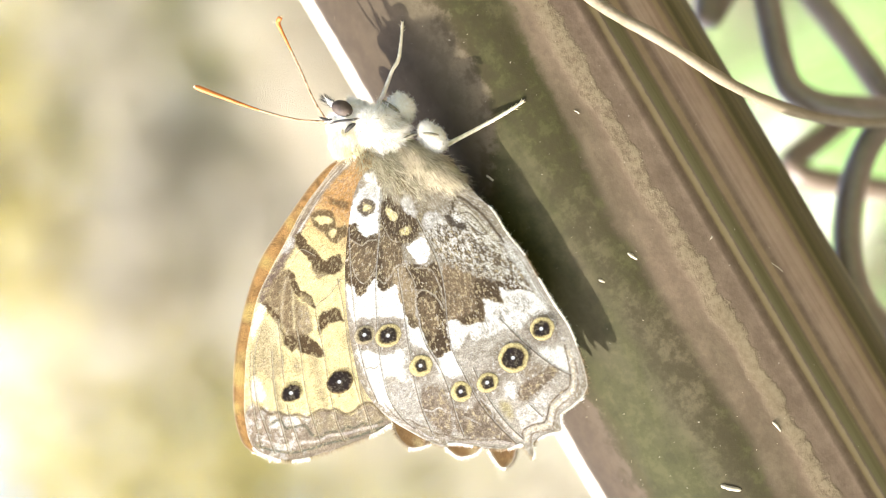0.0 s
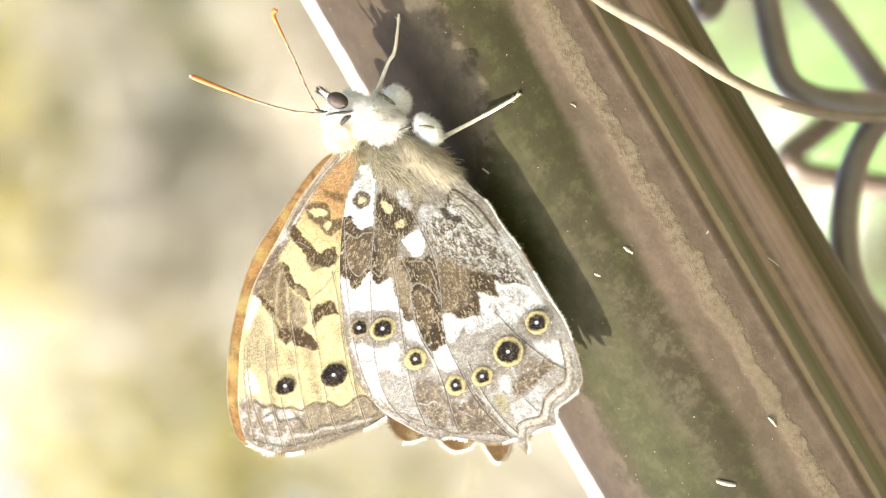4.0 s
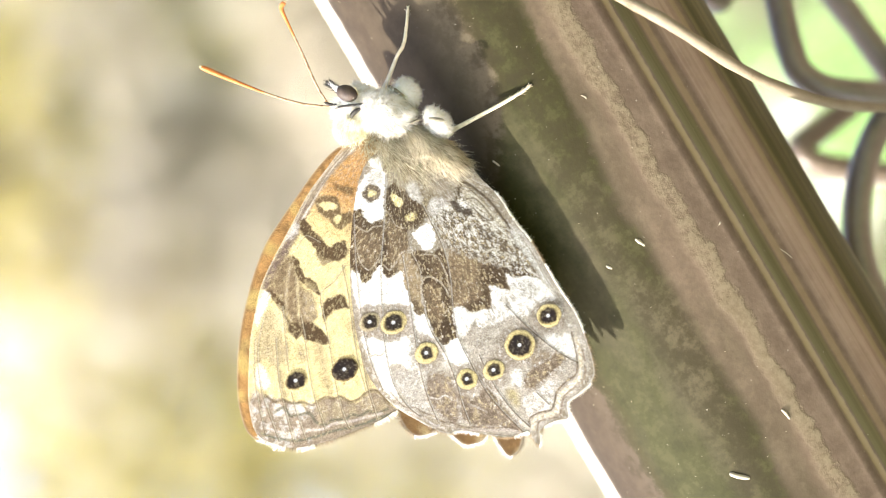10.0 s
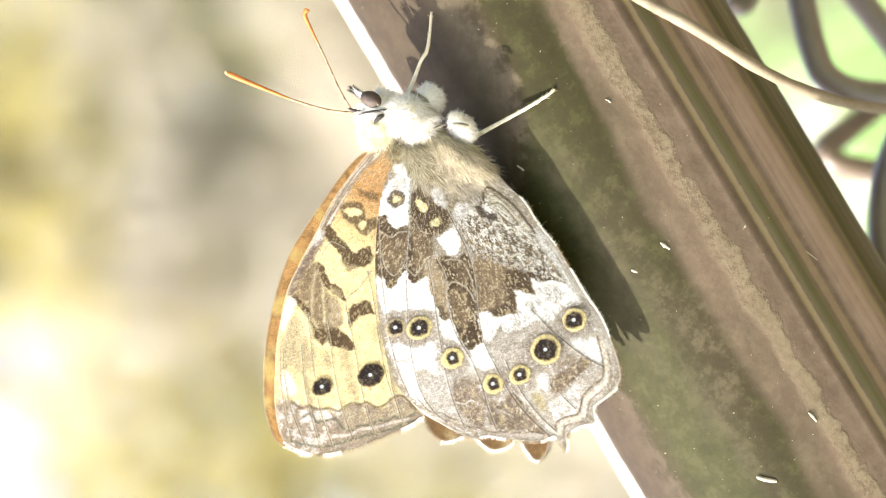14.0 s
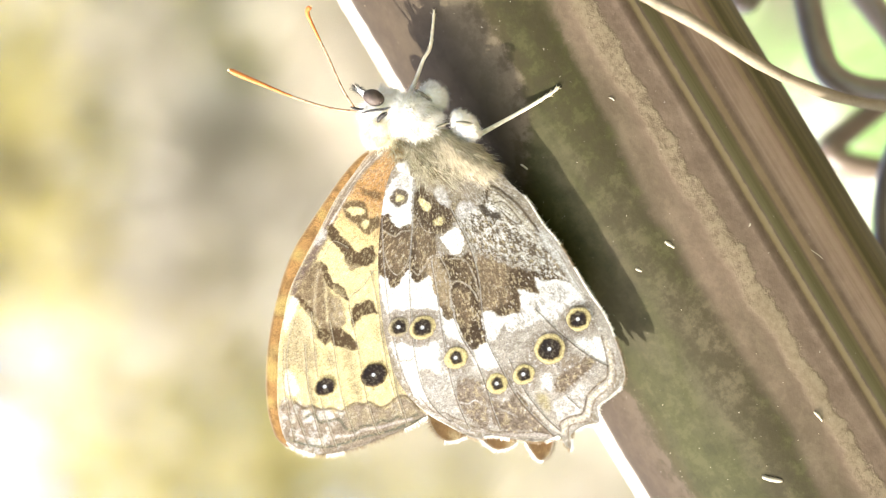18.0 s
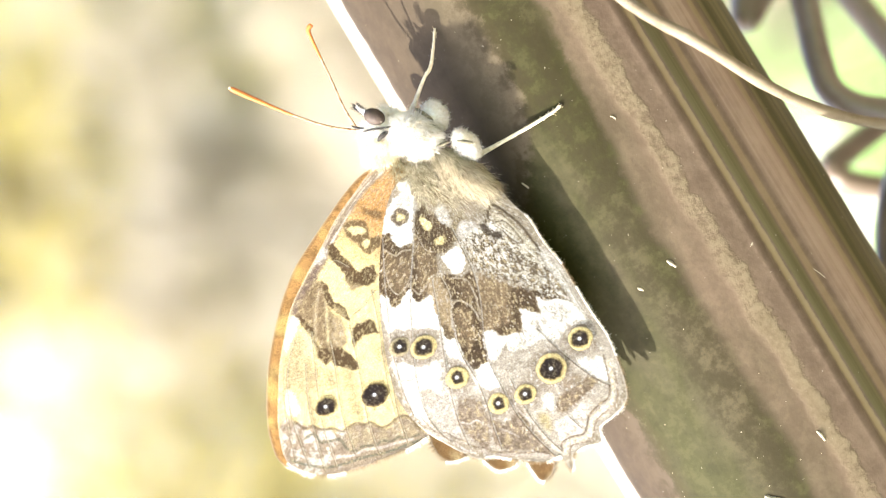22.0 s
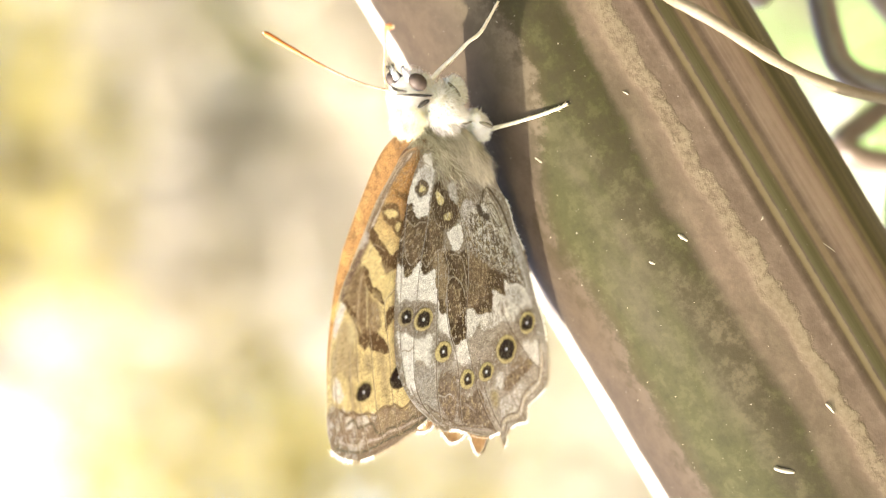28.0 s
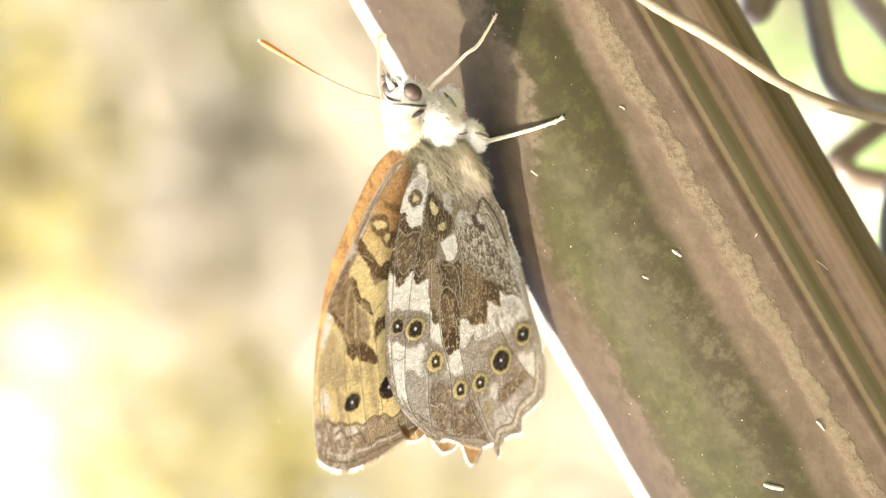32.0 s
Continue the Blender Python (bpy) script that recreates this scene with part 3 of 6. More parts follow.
shrub(0.08, 3.45, [(0.33, 0, 1.17, 0.09), (0.45, 0, 1.10, 0.11), (0.22, 0, 1.22, 0.08)],
      STRAW, 900, 0.14, 61, "low pale dry grass stalks in full sun", "dry grass", 6, 0.12)
shrub(0.25, 4.8, [(0.1, 0, 1.9, 0.16), (0.45, 0, 2.05, 0.16), (-0.25, 0, 2.05, 0.18), (0.75, 0, 1.75, 0.16), (0.0, 0, 1.5, 0.2), (0.45, 0, 1.6, 0.2), (-0.5, 0, 1.6, 0.2), (0.2, 0, 2.4, 0.2), (0.8, 0, 2.2, 0.2), (0, 0, 1.0, 0.25)],
      STRAW, 2600, 0.20, 15, "tall pale dry grass stalks in full sun", "dry grass", 16, 0.16)
shrub(0.45, 4.3, [(0.0, 0, 1.85, 0.13), (0.35, 0, 1.75, 0.15), (-0.35, 0.1, 1.76, 0.12), (0.2, 0, 1.3, 0.25), (0.7, 0, 1.95, 0.15), (0.1, 0, 2.15, 0.10)],
      YELLOW_LEAF, 1900, 0.075, 21, "shrub with yellowing leaves in full sun")
shrub(-0.55, 4.0, [(0.0, 0, 1.55, 0.14), (0.3, 0, 2.1, 0.14), (-0.1, 0, 1.95, 0.14), (0.55, 0, 1.95, 0.14), (-0.3, 0, 1.7, 0.18), (0.25, 0, 1.42, 0.10), (0.40, 0, 1.72, 0.12), (-0.6, 0, 1.5, 0.2), (0, 0, 1.0, 0.25)],
      YELLOW_LEAF, 2300, 0.07, 31, "shrub with yellow-green leaves in full sun")
shrub(-0.30, 3.1, [(-0.15, 0, 1.24, 0.07), (0.0, 0, 1.18, 0.08), (-0.35, 0, 1.22, 0.12), (-0.2, 0, 0.9, 0.2)],
      STRAW, 900, 0.10, 41, "low greyish dry grass stalks", "dry grass", 8, 0.14)


ROCK = plain("pale_rock", [(0.3, (0.50, 0.48, 0.44)), (0.7, (0.74, 0.72, 0.68))], 6, 0.85, 0.2, 0.6, 0.02)


def rock(x, y, size, seed):
    """A weathered pale field stone, sunk a little into the ground."""
    top = thing("pale_rock", pose(x, y, 0, 0, 0, seed * 37), "weathered pale grey rock in the grass", "rock", "rocks in the meadow")
    bm = bmesh.new()
    bmesh.ops.create_icosphere(bm, subdivisions=3, radius=1.0)
    for v in bm.verts:
        d = 1 + 0.28 * noise.noise(v.co * 1.3 + Vector((seed * 3.1, 0, 0))) + 0.08 * noise.noise(v.co * 4.0)
        v.co = Vector((v.co.x * d * size, v.co.y * d * size * 0.8, v.co.z * d * size * 0.75 + size * 0.45))
    part("stone", bm, ROCK, top)


for x, y, size, seed in ((-0.20, 7.08, 0.09, 1), (-0.10, 7.12, 0.06, 2), (-0.42, 7.15, 0.07, 3), (-0.52, 6.83, 0.08, 4), (-0.68, 7.3, 0.07, 6)):
    rock(x, y, size, seed)

# ---- the fence ----
fence = thing("chain_link_fence", pose(0, 0, 0), "brown painted chain link fence with a round top rail", "fence")


def build_rail():
    xs = np.concatenate([np.linspace(-1.2, -0.09, 14), np.linspace(-0.085, 0.085, 171), np.linspace(0.09, 1.2, 14)])
    sides = 160
    verts, faces = [], []
    for x in xs:
        for j in range(sides):
            a = 2 * math.pi * j / sides
            y, z = -math.cos(a), math.sin(a)
            r = RAIL_R
            if -0.44 < y < 0.2 and z > 0:
                # the top is rolled flat
                r *= min(1.0, 0.9846 / (z * 0.98 - y * 0.2))
            if y < 0:
                zz = 0.997 * z + 0.080 * y
                # a shallow fold with a raised lip runs along the lower front
                r -= 0.00060 * math.exp(-((zz + 0.465) / 0.026) ** 2)
                r += 0.00030 * math.exp(-((zz + 0.412) / 0.022) ** 2)
                r -= 0.00012 * math.exp(-((zz + 0.86) / 0.020) ** 2)
                r += 0.00010 * math.exp(-((zz + 0.70) / 0.08) ** 2)
            r += 0.00006 * noise.noise(Vector((x * 60, y * 2, z * 2)))
            verts.append((x, y * r, z * r))
    n = len(xs)
    for i in range(n - 1):
        for j in range(sides):
            k = (j + 1) % sides
            faces.append((i * sides + j, i * sides + k, (i + 1) * sides + k, (i + 1) * sides + j))
    faces.append(tuple(range(sides - 1, -1, -1)))
    faces.append(tuple((n - 1) * sides + j for j in range(sides)))
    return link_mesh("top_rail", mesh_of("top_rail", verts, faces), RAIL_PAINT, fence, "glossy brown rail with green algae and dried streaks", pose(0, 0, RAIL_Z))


rail = build_rail()
for px in (-1.2, 1.2):
    v, f = tube([(px, 0, -0.3), (px, 0, 0.5), (px, 0, RAIL_Z + 0.03)], 0.024, 24)
    link_mesh("post", mesh_of("post", v, f), WIRE_COAT, fence)


def rail_space(points):
    return [(x * MM, y * MM, RAIL_Z + z * MM) for x, y, z in points]


def wire(points, radius=1.6):
    tube_part("wire", spline(rail_space(points), 10), radius * MM, WIRE_COAT, fence, sides=16)


wire([(14.92, 20, -31.38), (8.88, 20, -29.1), (3.98, 20, -27.4), (0.23, 19, -26.06), (-3.02, 18, -25.44), (-6.16, 17, -26.91), (-9.25, 17, -30.94), (-12.75, 19, -36.66), (-16.7, 24, -44.57)])
wire([(11.38, 30, -35.13), (6.03, 29, -34.87), (0.67, 28, -35.34), (-5.38, 27, -35.76), (-11.71, 27, -36.21), (-18.84, 28, -36.83)])
wire([(-8.58, 20, -43.78), (-10.95, 20, -36.49), (-12.32, 19, -31.18), (-15, 18, -26.9), (-18.84, 18, -23.47), (-23.26, 18, -21.03), (-27.55, 19, -20.19), (-31.84, 21, -21.14), (-36.85, 24, -23.75), (-42.67, 28, -28.17)])
wire([(-10.43, 52, -34.53), (-10.89, 48, -28.53), (-11.45, 46, -25.55), (-14.01, 46, -26.32), (-16.98, 48, -29.86), (-22.56, 52, -37.37)])
wire([(18.11, 30, -27.59), (12.43, 27, -24.76), (8.92, 25, -22.58), (9.94, 26, -24.9), (13.15, 30, -30.81)])
# the mesh hangs on below, out of these loops
for i in range(-12, 13):
    x0 = 0.05 * i
    for lean in (-1, 1):
        path = [(x0 + lean * 0.025 * (k % 2), 0.024 + 0.003 * lean, RAIL_Z - 0.10 - 0.025 * k) for k in range(0, 44, 1)]
        tube_part("wire", path, 1.6 * MM, WIRE_COAT, fence, sides=6)


def flake(points, width, thick, seed):
    """A thin crust fragment on the rail."""
    rng = random.Random(seed)
    path = spline(rail_space(points), 4)
    v, f = tube(path, lambda s: 0.5 * width * MM * (0.45 + 0.55 * math.sin(math.pi * min(max(s, 0.05), 0.95))) * rng.uniform(0.7, 1.2), 6)
    link_mesh("crust_flake", mesh_of("crust_flake", v, f), FLAKE, fence, "pale dried fleck", pose(0, 0, 0))


flake([(-32.54, -16.24, 6.04), (-33.13, -16.43, 5.53), (-33.88, -16.7, 4.62)], 0.55, 0.2, 1)
flake([(-10.87, -16.44, -5.49), (-11.16, -16.45, -5.45), (-11.38, -16.58, -5.05)], 0.3, 0.2, 2)
flake([(-8.36, -17.15, 2.46), (-8.86, -17.18, 2.25), (-9.39, -17.21, 2)], 0.45, 0.2, 3)
flake([(6.2, -17.33, -0.01), (5.94, -17.33, -0.24), (5.64, -17.33, -0.32)], 0.2, 0.2, 4)
flake([(-9.22, -16.2, 6.16), (-9.45, -16.26, 5.98), (-9.75, -16.33, 5.79)], 0.3, 0.2, 5)
flake([(5.13, -13.9, 10.35), (4.77, -14.02, 10.18), (4.36, -14.12, 10.04)], 0.3, 0.2, 6)
flake([(-29.62, -17.28, -1.32), (-30.09, -17.27, -1.48), (-30.83, -17.26, -1.56)], 0.4, 0.2, 7)
flake([(-16.44, -14.58, -9.37), (-17.33, -14.3, -9.79), (-17.94, -14.18, -9.97)], 0.2, 0.2, 8)
flake([(-14.88, -14.17, -9.97), (-15.18, -14.11, -10.06), (-15.55, -13.97, -10.25)], 0.2, 0.2, 9)


def rail_dust():
    rng = np.random.default_rng(5)
    roots, ways = [], []
    for _ in range(80):
        a = rng.uniform(-1.2, 1.1)
        x = rng.uniform(-0.06, 0.06)
        nrm = np.array([0, -math.cos(a), math.sin(a)])
        roots.append(np.array([x, 0, RAIL_Z]) + nrm * RAIL_R)
        ways.append(nrm)
    hairs("dust_specks", roots, ways, 0.00012, 0.00006, FLAKE, fence, "tiny pale dust specks", 8, 0.3, 0.2, "stuff")


rail_dust()

# ---- the dry stem lying over the rail ----
stem = thing("dry_vine_stem", pose(0, 0, 0), "thin dry tan vine stem lying across the brown rail", "stem")
tube_part("stalk", spline(rail_space([(27.36, -14, -3.44), (20.83, -19, -4.48), (14.82, -22, -6.35), (11.54, -23, -7.73), (8.47, -23, -9.61), (5.15, -22, -11.48), (0.94, -19, -14.08), (-2.61, -14, -17.22), (-5.86, -8, -20.92), (-8.33, -2, -24.65), (-10.75, 4, -29.16), (-13.13, 8, -35.14), (-15.69, 12, -44.65), (-20.05, 16, -65.05)]), 8),
          lambda s: (0.60 - 0.06 * s + 0.03 * math.sin(s * 47) + 0.02 * math.sin(s * 131)) * MM, STEM, stem, sides=12)

# ---- the butterfly ----
fly = thing("butterfly", Matrix.Translation(ROOT), "brown butterfly with many eyespots clinging to a rail, wings closed", "butterfly")

CREAM, YELLOW, ORANGE = (0.72, 0.60, 0.31), (0.62, 0.52, 0.24), (0.44, 0.235, 0.080)
WHITE = (0.72, 0.705, 0.665)
BAR, BLACK = (0.066, 0.045, 0.024), (0.008, 0.006, 0.008)
MARBLE, MARBLE_WARM, PALE_LINE = (0.048, 0.034, 0.021), (0.155, 0.113, 0.069), (0.42, 0.36, 0.27)


def forewing_pattern(w):
    """The underside: cream with brown bars, orange towards the root, a lilac-brown border."""
    root = (1.29, 3.84)
    w.base(CREAM)
    w.spot((0.15, 5.14), (6.2, 6.6), ORANGE, 2.6, 0.95)
    w.blotch([(0.68, 6.59), (1.00, 4.77), (-0.39, 5.84), (-2.10, 7.22), (-1.19, 7.69), (-0.25, 8.02)], ORANGE, 0.6, 0.7)
    # leading edge: grey-brown band, pale line, dark violet stain
    w.blotch([(1.56, 4.31), (1.99, 5.82), (1.14, 8.46), (-0.07, 11.24), (-1.88, 14.05), (-3.38, 16.62), (-5.15, 19.16), (-5.82, 19.30), (-4.84, 17.35), (-3.61, 15.38), (-2.47, 13.58), (-1.20, 11.46), (0.24, 8.86), (0.94, 6.82), (1.22, 5.14)], (0.235, 0.19, 0.14), 0.16)
    w.blotch([(-0.57, 11.78), (-1.47, 12.06), (-2.16, 13.03), (-3.18, 14.50), (-4.15, 16.07), (-5.11, 17.63), (-5.98, 19.14), (-5.41, 19.25), (-4.23, 17.74), (-3.23, 16.03), (-2.00, 14.06), (-1.20, 12.84)], (0.135, 0.10, 0.09), 0.25, 0.9)
    w.line([(1.56, 5.07), (1.19, 7.04), (0.35, 9.05), (-0.70, 10.92), (-1.57, 12.43), (-2.27, 13.60)], 0.15, (0.66, 0.60, 0.52), 0.9)
    w.line([(1.78, 6.32), (0.94, 8.77), (-0.07, 10.92), (-1.70, 13.51), (-3.14, 15.98)], 0.10, (0.52, 0.45, 0.36), 0.7)
    w.line([(1.55, 5.71), (0.77, 8.05), (-0.17, 10.10), (-1.05, 11.82)], 0.12, (0.12, 0.09, 0.065), 0.8)
    w.blotch([(-1.73, 13.66), (-2.50, 13.85), (-2.92, 14.85), (-2.65, 15.31), (-2.12, 14.50)], (0.58, 0.56, 0.53), 0.18, 0.85)
    # brown field beyond the cell
    w.blotch([(-4.17, 16.14), (-4.47, 15.51), (-5.63, 15.69), (-6.78, 16.18), (-7.83, 16.10), (-8.53, 15.76), (-10.57, 16.34), (-10.71, 17.48), (-9.98, 18.62), (-8.64, 18.77), (-7.30, 18.92), (-5.97, 19.26), (-5.12, 18.14), (-4.43, 16.98)], (0.185, 0.14, 0.085), 0.2)
    w.line([(-5.06, 16.11), (-6.30, 17.21), (-8.34, 18.53)], 0.20, (0.42, 0.34, 0.21), 0.8)
    w.line([(-5.36, 15.60), (-7.28, 16.60), (-9.67, 17.87)], 0.20, (0.52, 0.44, 0.26), 0.85)
    w.blotch([(-8.01, 16.21), (-8.73, 15.63), (-10.14, 16.21), (-10.47, 17.15), (-9.67, 17.44)], (0.44, 0.36, 0.22), 0.3, 0.6)
    # dark bars
    w.blotch([(-0.07, 8.54), (-0.69, 8.34), (-1.11, 7.52), (-1.76, 7.15), (-2.27, 7.57), (-1.55, 8.28), (-0.79, 8.71)], BAR, 0.18, 0.8)
    w.blotch([(-0.81, 10.73), (-0.89, 9.84), (-1.67, 9.04), (-2.49, 9.14), (-3.23, 9.27), (-3.53, 8.44), (-4.30, 8.83), (-4.55, 9.60), (-4.42, 10.35), (-3.69, 10.73), (-2.97, 10.68), (-2.04, 11.20), (-1.19, 11.15)], BAR, 0.12, 0.9)
    w.blotch([(-1.38, 10.82), (-1.40, 10.14), (-2.05, 9.46), (-2.54, 9.49), (-2.50, 10.09), (-1.98, 10.66)], CREAM, 0.10)
    w.blotch([(-3.04, 10.03), (-3.16, 9.60), (-3.76, 9.77), (-3.85, 10.26), (-3.40, 10.37)], CREAM, 0.10)
    w.blotch([(-1.74, 13.22), (-1.94, 12.65), (-3.07, 12.56), (-3.81, 12.37), (-4.96, 12.23), (-5.46, 11.90), (-5.44, 11.19), (-5.61, 10.35), (-6.42, 10.58), (-7.07, 11.08), (-7.04, 11.88), (-6.77, 12.66), (-6.65, 13.41), (-5.72, 13.49), (-4.84, 13.28), (-3.81, 13.43), (-2.88, 13.64)], BAR, 0.09)
    w.blotch([(-5.48, 13.47), (-6.09, 13.08), (-6.62, 12.39), (-6.94, 12.70), (-6.74, 13.46), (-6.09, 13.71)], (0.40, 0.32, 0.18), 0.2, 0.6)
    w.blotch([(-4.43, 15.48), (-5.07, 15.24), (-5.98, 15.40), (-6.69, 15.37), (-7.27, 15.02), (-7.98, 14.88), (-8.89, 15.04), (-8.50, 15.37), (-7.73, 15.73), (-7.03, 16.07), (-6.14, 15.99), (-5.23, 15.83)], BAR, 0.09)
    w.blotch([(-7.03, 15.76), (-7.65, 15.12), (-8.37, 15.17), (-7.90, 15.77)], (0.33, 0.27, 0.15), 0.2, 0.7)
    w.blotch([(-5.85, 19.25), (-6.83, 18.64), (-7.79, 18.39), (-8.81, 18.80), (-9.78, 18.75), (-10.28, 18.10), (-11.20, 18.46), (-11.37, 19.12), (-10.77, 19.39), (-10.00, 19.44), (-8.96, 19.08), (-7.69, 19.21)], BAR, 0.12)
    w.blotch([(-10.34, 18.01), (-10.61, 17.23), (-11.44, 16.78), (-12.35, 16.51), (-13.32, 16.57), (-13.27, 17.29), (-12.47, 17.89), (-11.88, 18.48), (-11.20, 18.46)], BAR, 0.10)
    w.blotch([(-9.75, 15.17), (-9.71, 14.08), (-9.96, 13.22), (-10.83, 13.23), (-11.45, 13.35), (-11.19, 14.01), (-10.92, 14.79), (-11.11, 15.53), (-11.36, 16.17)], BAR, 0.11)
    w.blotch([(-12.56, 14.25), (-12.30, 13.40), (-13.08, 12.92), (-14.85, 13.34), (-15.41, 14.29), (-14.34, 14.41)], (0.28, 0.225, 0.14), 0.4, 0.7)
    # brown smoke towards the tip
    w.blotch([(-7.41, 20.11), (-8.42, 19.57), (-10.82, 20.17), (-12.68, 21.26), (-13.54, 22.45), (-11.83, 22.69), (-11.95, 23.76), (-10.45, 23.44), (-8.58, 21.85)], (0.30, 0.25, 0.165), 0.4, 0.7)
    w.blotch([(-7.85, 19.36), (-8.50, 19.00), (-9.95, 19.72), (-10.11, 20.31), (-9.00, 20.29)], (0.60, 0.53, 0.33), 0.4, 0.8)
    w.blotch([(-11.98, 19.47), (-12.24, 18.82), (-13.36, 19.04), (-13.73, 19.69), (-13.08, 19.94)], (0.30, 0.25, 0.155), 0.3, 0.8)
    w.blotch([(-11.29, 20.63), (-11.29, 20.01), (-12.51, 20.48), (-13.22, 21.39), (-12.41, 21.29)], (0.30, 0.25, 0.155), 0.3, 0.7)
    w.blotch([(-12.73, 17.98), (-13.51, 17.31), (-15.83, 18.05), (-17.85, 18.86), (-17.56, 19.56), (-15.33, 18.88)], (0.36, 0.30, 0.18), 0.35, 0.75)
    w.blotch([(-13.31, 22.31), (-13.79, 21.91), (-15.60, 22.66), (-15.51, 23.23)], (0.34, 0.28, 0.18), 0.3, 0.7)
    w.blotch([(-15.04, 14.08), (-16.71, 14.43), (-19.42, 15.15), (-19.45, 15.73), (-16.96, 15.08)], (0.40, 0.33, 0.21), 0.35, 0.7)
    w.blotch([(-5.91, 19.47), (-6.59, 19.37), (-7.87, 20.93), (-8.49, 21.79), (-7.63, 21.54), (-6.59, 20.44)], WHITE, 0.14)
    w.blotch([(-11.65, 23.52), (-12.43, 23.17), (-13.82, 23.55), (-14.02, 24.28), (-12.77, 24.49)], WHITE, 0.18, 0.9)
    # border of lilac-brown cells
    w.blotch([(-13.52, 25.11), (-14.79, 24.24), (-15.66, 23.19), (-16.53, 22.46), (-17.50, 21.15), (-17.67, 19.69), (-18.36, 18.53), (-19.56, 17.36), (-19.32, 15.96), (-19.82, 15.01), (-21.11, 14.63), (-22.32, 14.28), (-23.39, 15.85), (-22.77, 21.12), (-20.48, 26.02), (-17.58, 27.74), (-14.67, 26.34)], (0.25, 0.20, 0.15), 0.22)
    tip = w.within([(-13.52, 25.11), (-15.75, 23.25), (-18.01, 21.76), (-20.65, 23.63), (-17.72, 27.51)], 0.4)
    w.mottle((0.60, 0.58, 0.55), 0.5, 0.48, 0.66, 0.6, 35, tip)
    for pts in ([(-18.05, 20.85), (-18.06, 19.98), (-19.36, 20.12), (-19.38, 21.13)], [(-18.48, 19.48), (-18.68, 18.72), (-20.07, 18.91), (-19.86, 19.91)], [(-19.38, 18.38), (-19.73, 17.59), (-20.64, 17.75), (-20.39, 18.60)], [(-19.78, 16.87), (-19.80, 16.00), (-21.04, 16.23), (-20.73, 17.17)], [(-20.17, 15.59), (-20.89, 15.01), (-21.61, 15.05), (-21.30, 16.00)]):
        w.blotch(pts, (0.33, 0.275, 0.18), 0.18, 0.85)
    for pts in ([(-15.59, 24.15), (-16.16, 23.61), (-16.96, 23.95), (-16.67, 24.65)], [(-16.55, 22.53), (-17.15, 21.95), (-17.89, 22.07), (-17.63, 22.72)], [(-17.09, 21.41), (-17.75, 20.93), (-18.11, 21.38)]):
        w.blotch(pts, WHITE, 0.16, 0.9)
    w.line([(-14.56, 24.42), (-15.56, 24.00), (-15.75, 23.25), (-16.47, 22.67), (-16.93, 21.69), (-17.64, 21.11), (-17.58, 20.58), (-17.62, 19.66), (-18.13, 19.02), (-18.27, 18.36), (-19.19, 17.77), (-19.37, 16.93), (-19.22, 15.91), (-19.63, 15.02), (-21.20, 14.69)], 0.19, (0.12, 0.09, 0.06), 0.9)
    w.line([(-16.39, 24.49), (-16.46, 23.53), (-17.44, 23.36), (-17.73, 22.66), (-18.18, 21.68), (-19.25, 21.56), (-19.94, 20.83), (-19.84, 20.15), (-20.41, 18.98), (-20.31, 18.30), (-20.84, 17.61), (-20.86, 16.74), (-21.48, 16.11), (-21.61, 15.05)], 0.19, (0.10, 0.105, 0.08), 0.9)
    w.line([(-17.16, 25.94), (-18.08, 25.23), (-19.03, 24.05), (-19.49, 22.63), (-20.09, 21.42), (-20.23, 20.13), (-20.87, 18.63), (-21.27, 17.11), (-21.71, 15.74)], 0.17, (0.56, 0.50, 0.46), 0.85)
    w.line([(-17.49, 26.63), (-18.63, 25.56), (-19.78, 24.05), (-20.41, 22.24), (-20.78, 20.58), (-21.41, 18.76), (-21.78, 17.10), (-22.15, 14.99)], 0.17, (0.10, 0.115, 0.09), 0.9)
    w.line([(-16.18, 26.11), (-17.15, 25.31), (-17.96, 24.16), (-18.62, 23.06), (-19.04, 21.93)], 0.12, (0.20, 0.16, 0.13), 0.6)
    # scales
    dark = np.clip((0.20 - w.col.mean(1)) / 0.06, 0, 1)
    w.grain((0.44, 0.36, 0.20), root, 0.15, 0.30, 0.57, 0.67, 0.5, 447, dark)
    mid = np.clip(1 - np.abs(w.col.mean(1) - 0.26) / 0.1, 0, 1)
    w.grain((0.50, 0.45, 0.37), root, 0.16, 0.34, 0.56, 0.66, 0.45, 441, mid)
    w.grain((0.13, 0.10, 0.075), root, 0.16, 0.4, 0.58, 0.68, 0.45, 443, mid)
    light = np.clip((w.col.mean(1) - 0.30) / 0.1, 0, 1)
    w.grain((0.46, 0.38, 0.23), root, 0.22, 1.2, 0.56, 0.72, 0.35, 445, light)
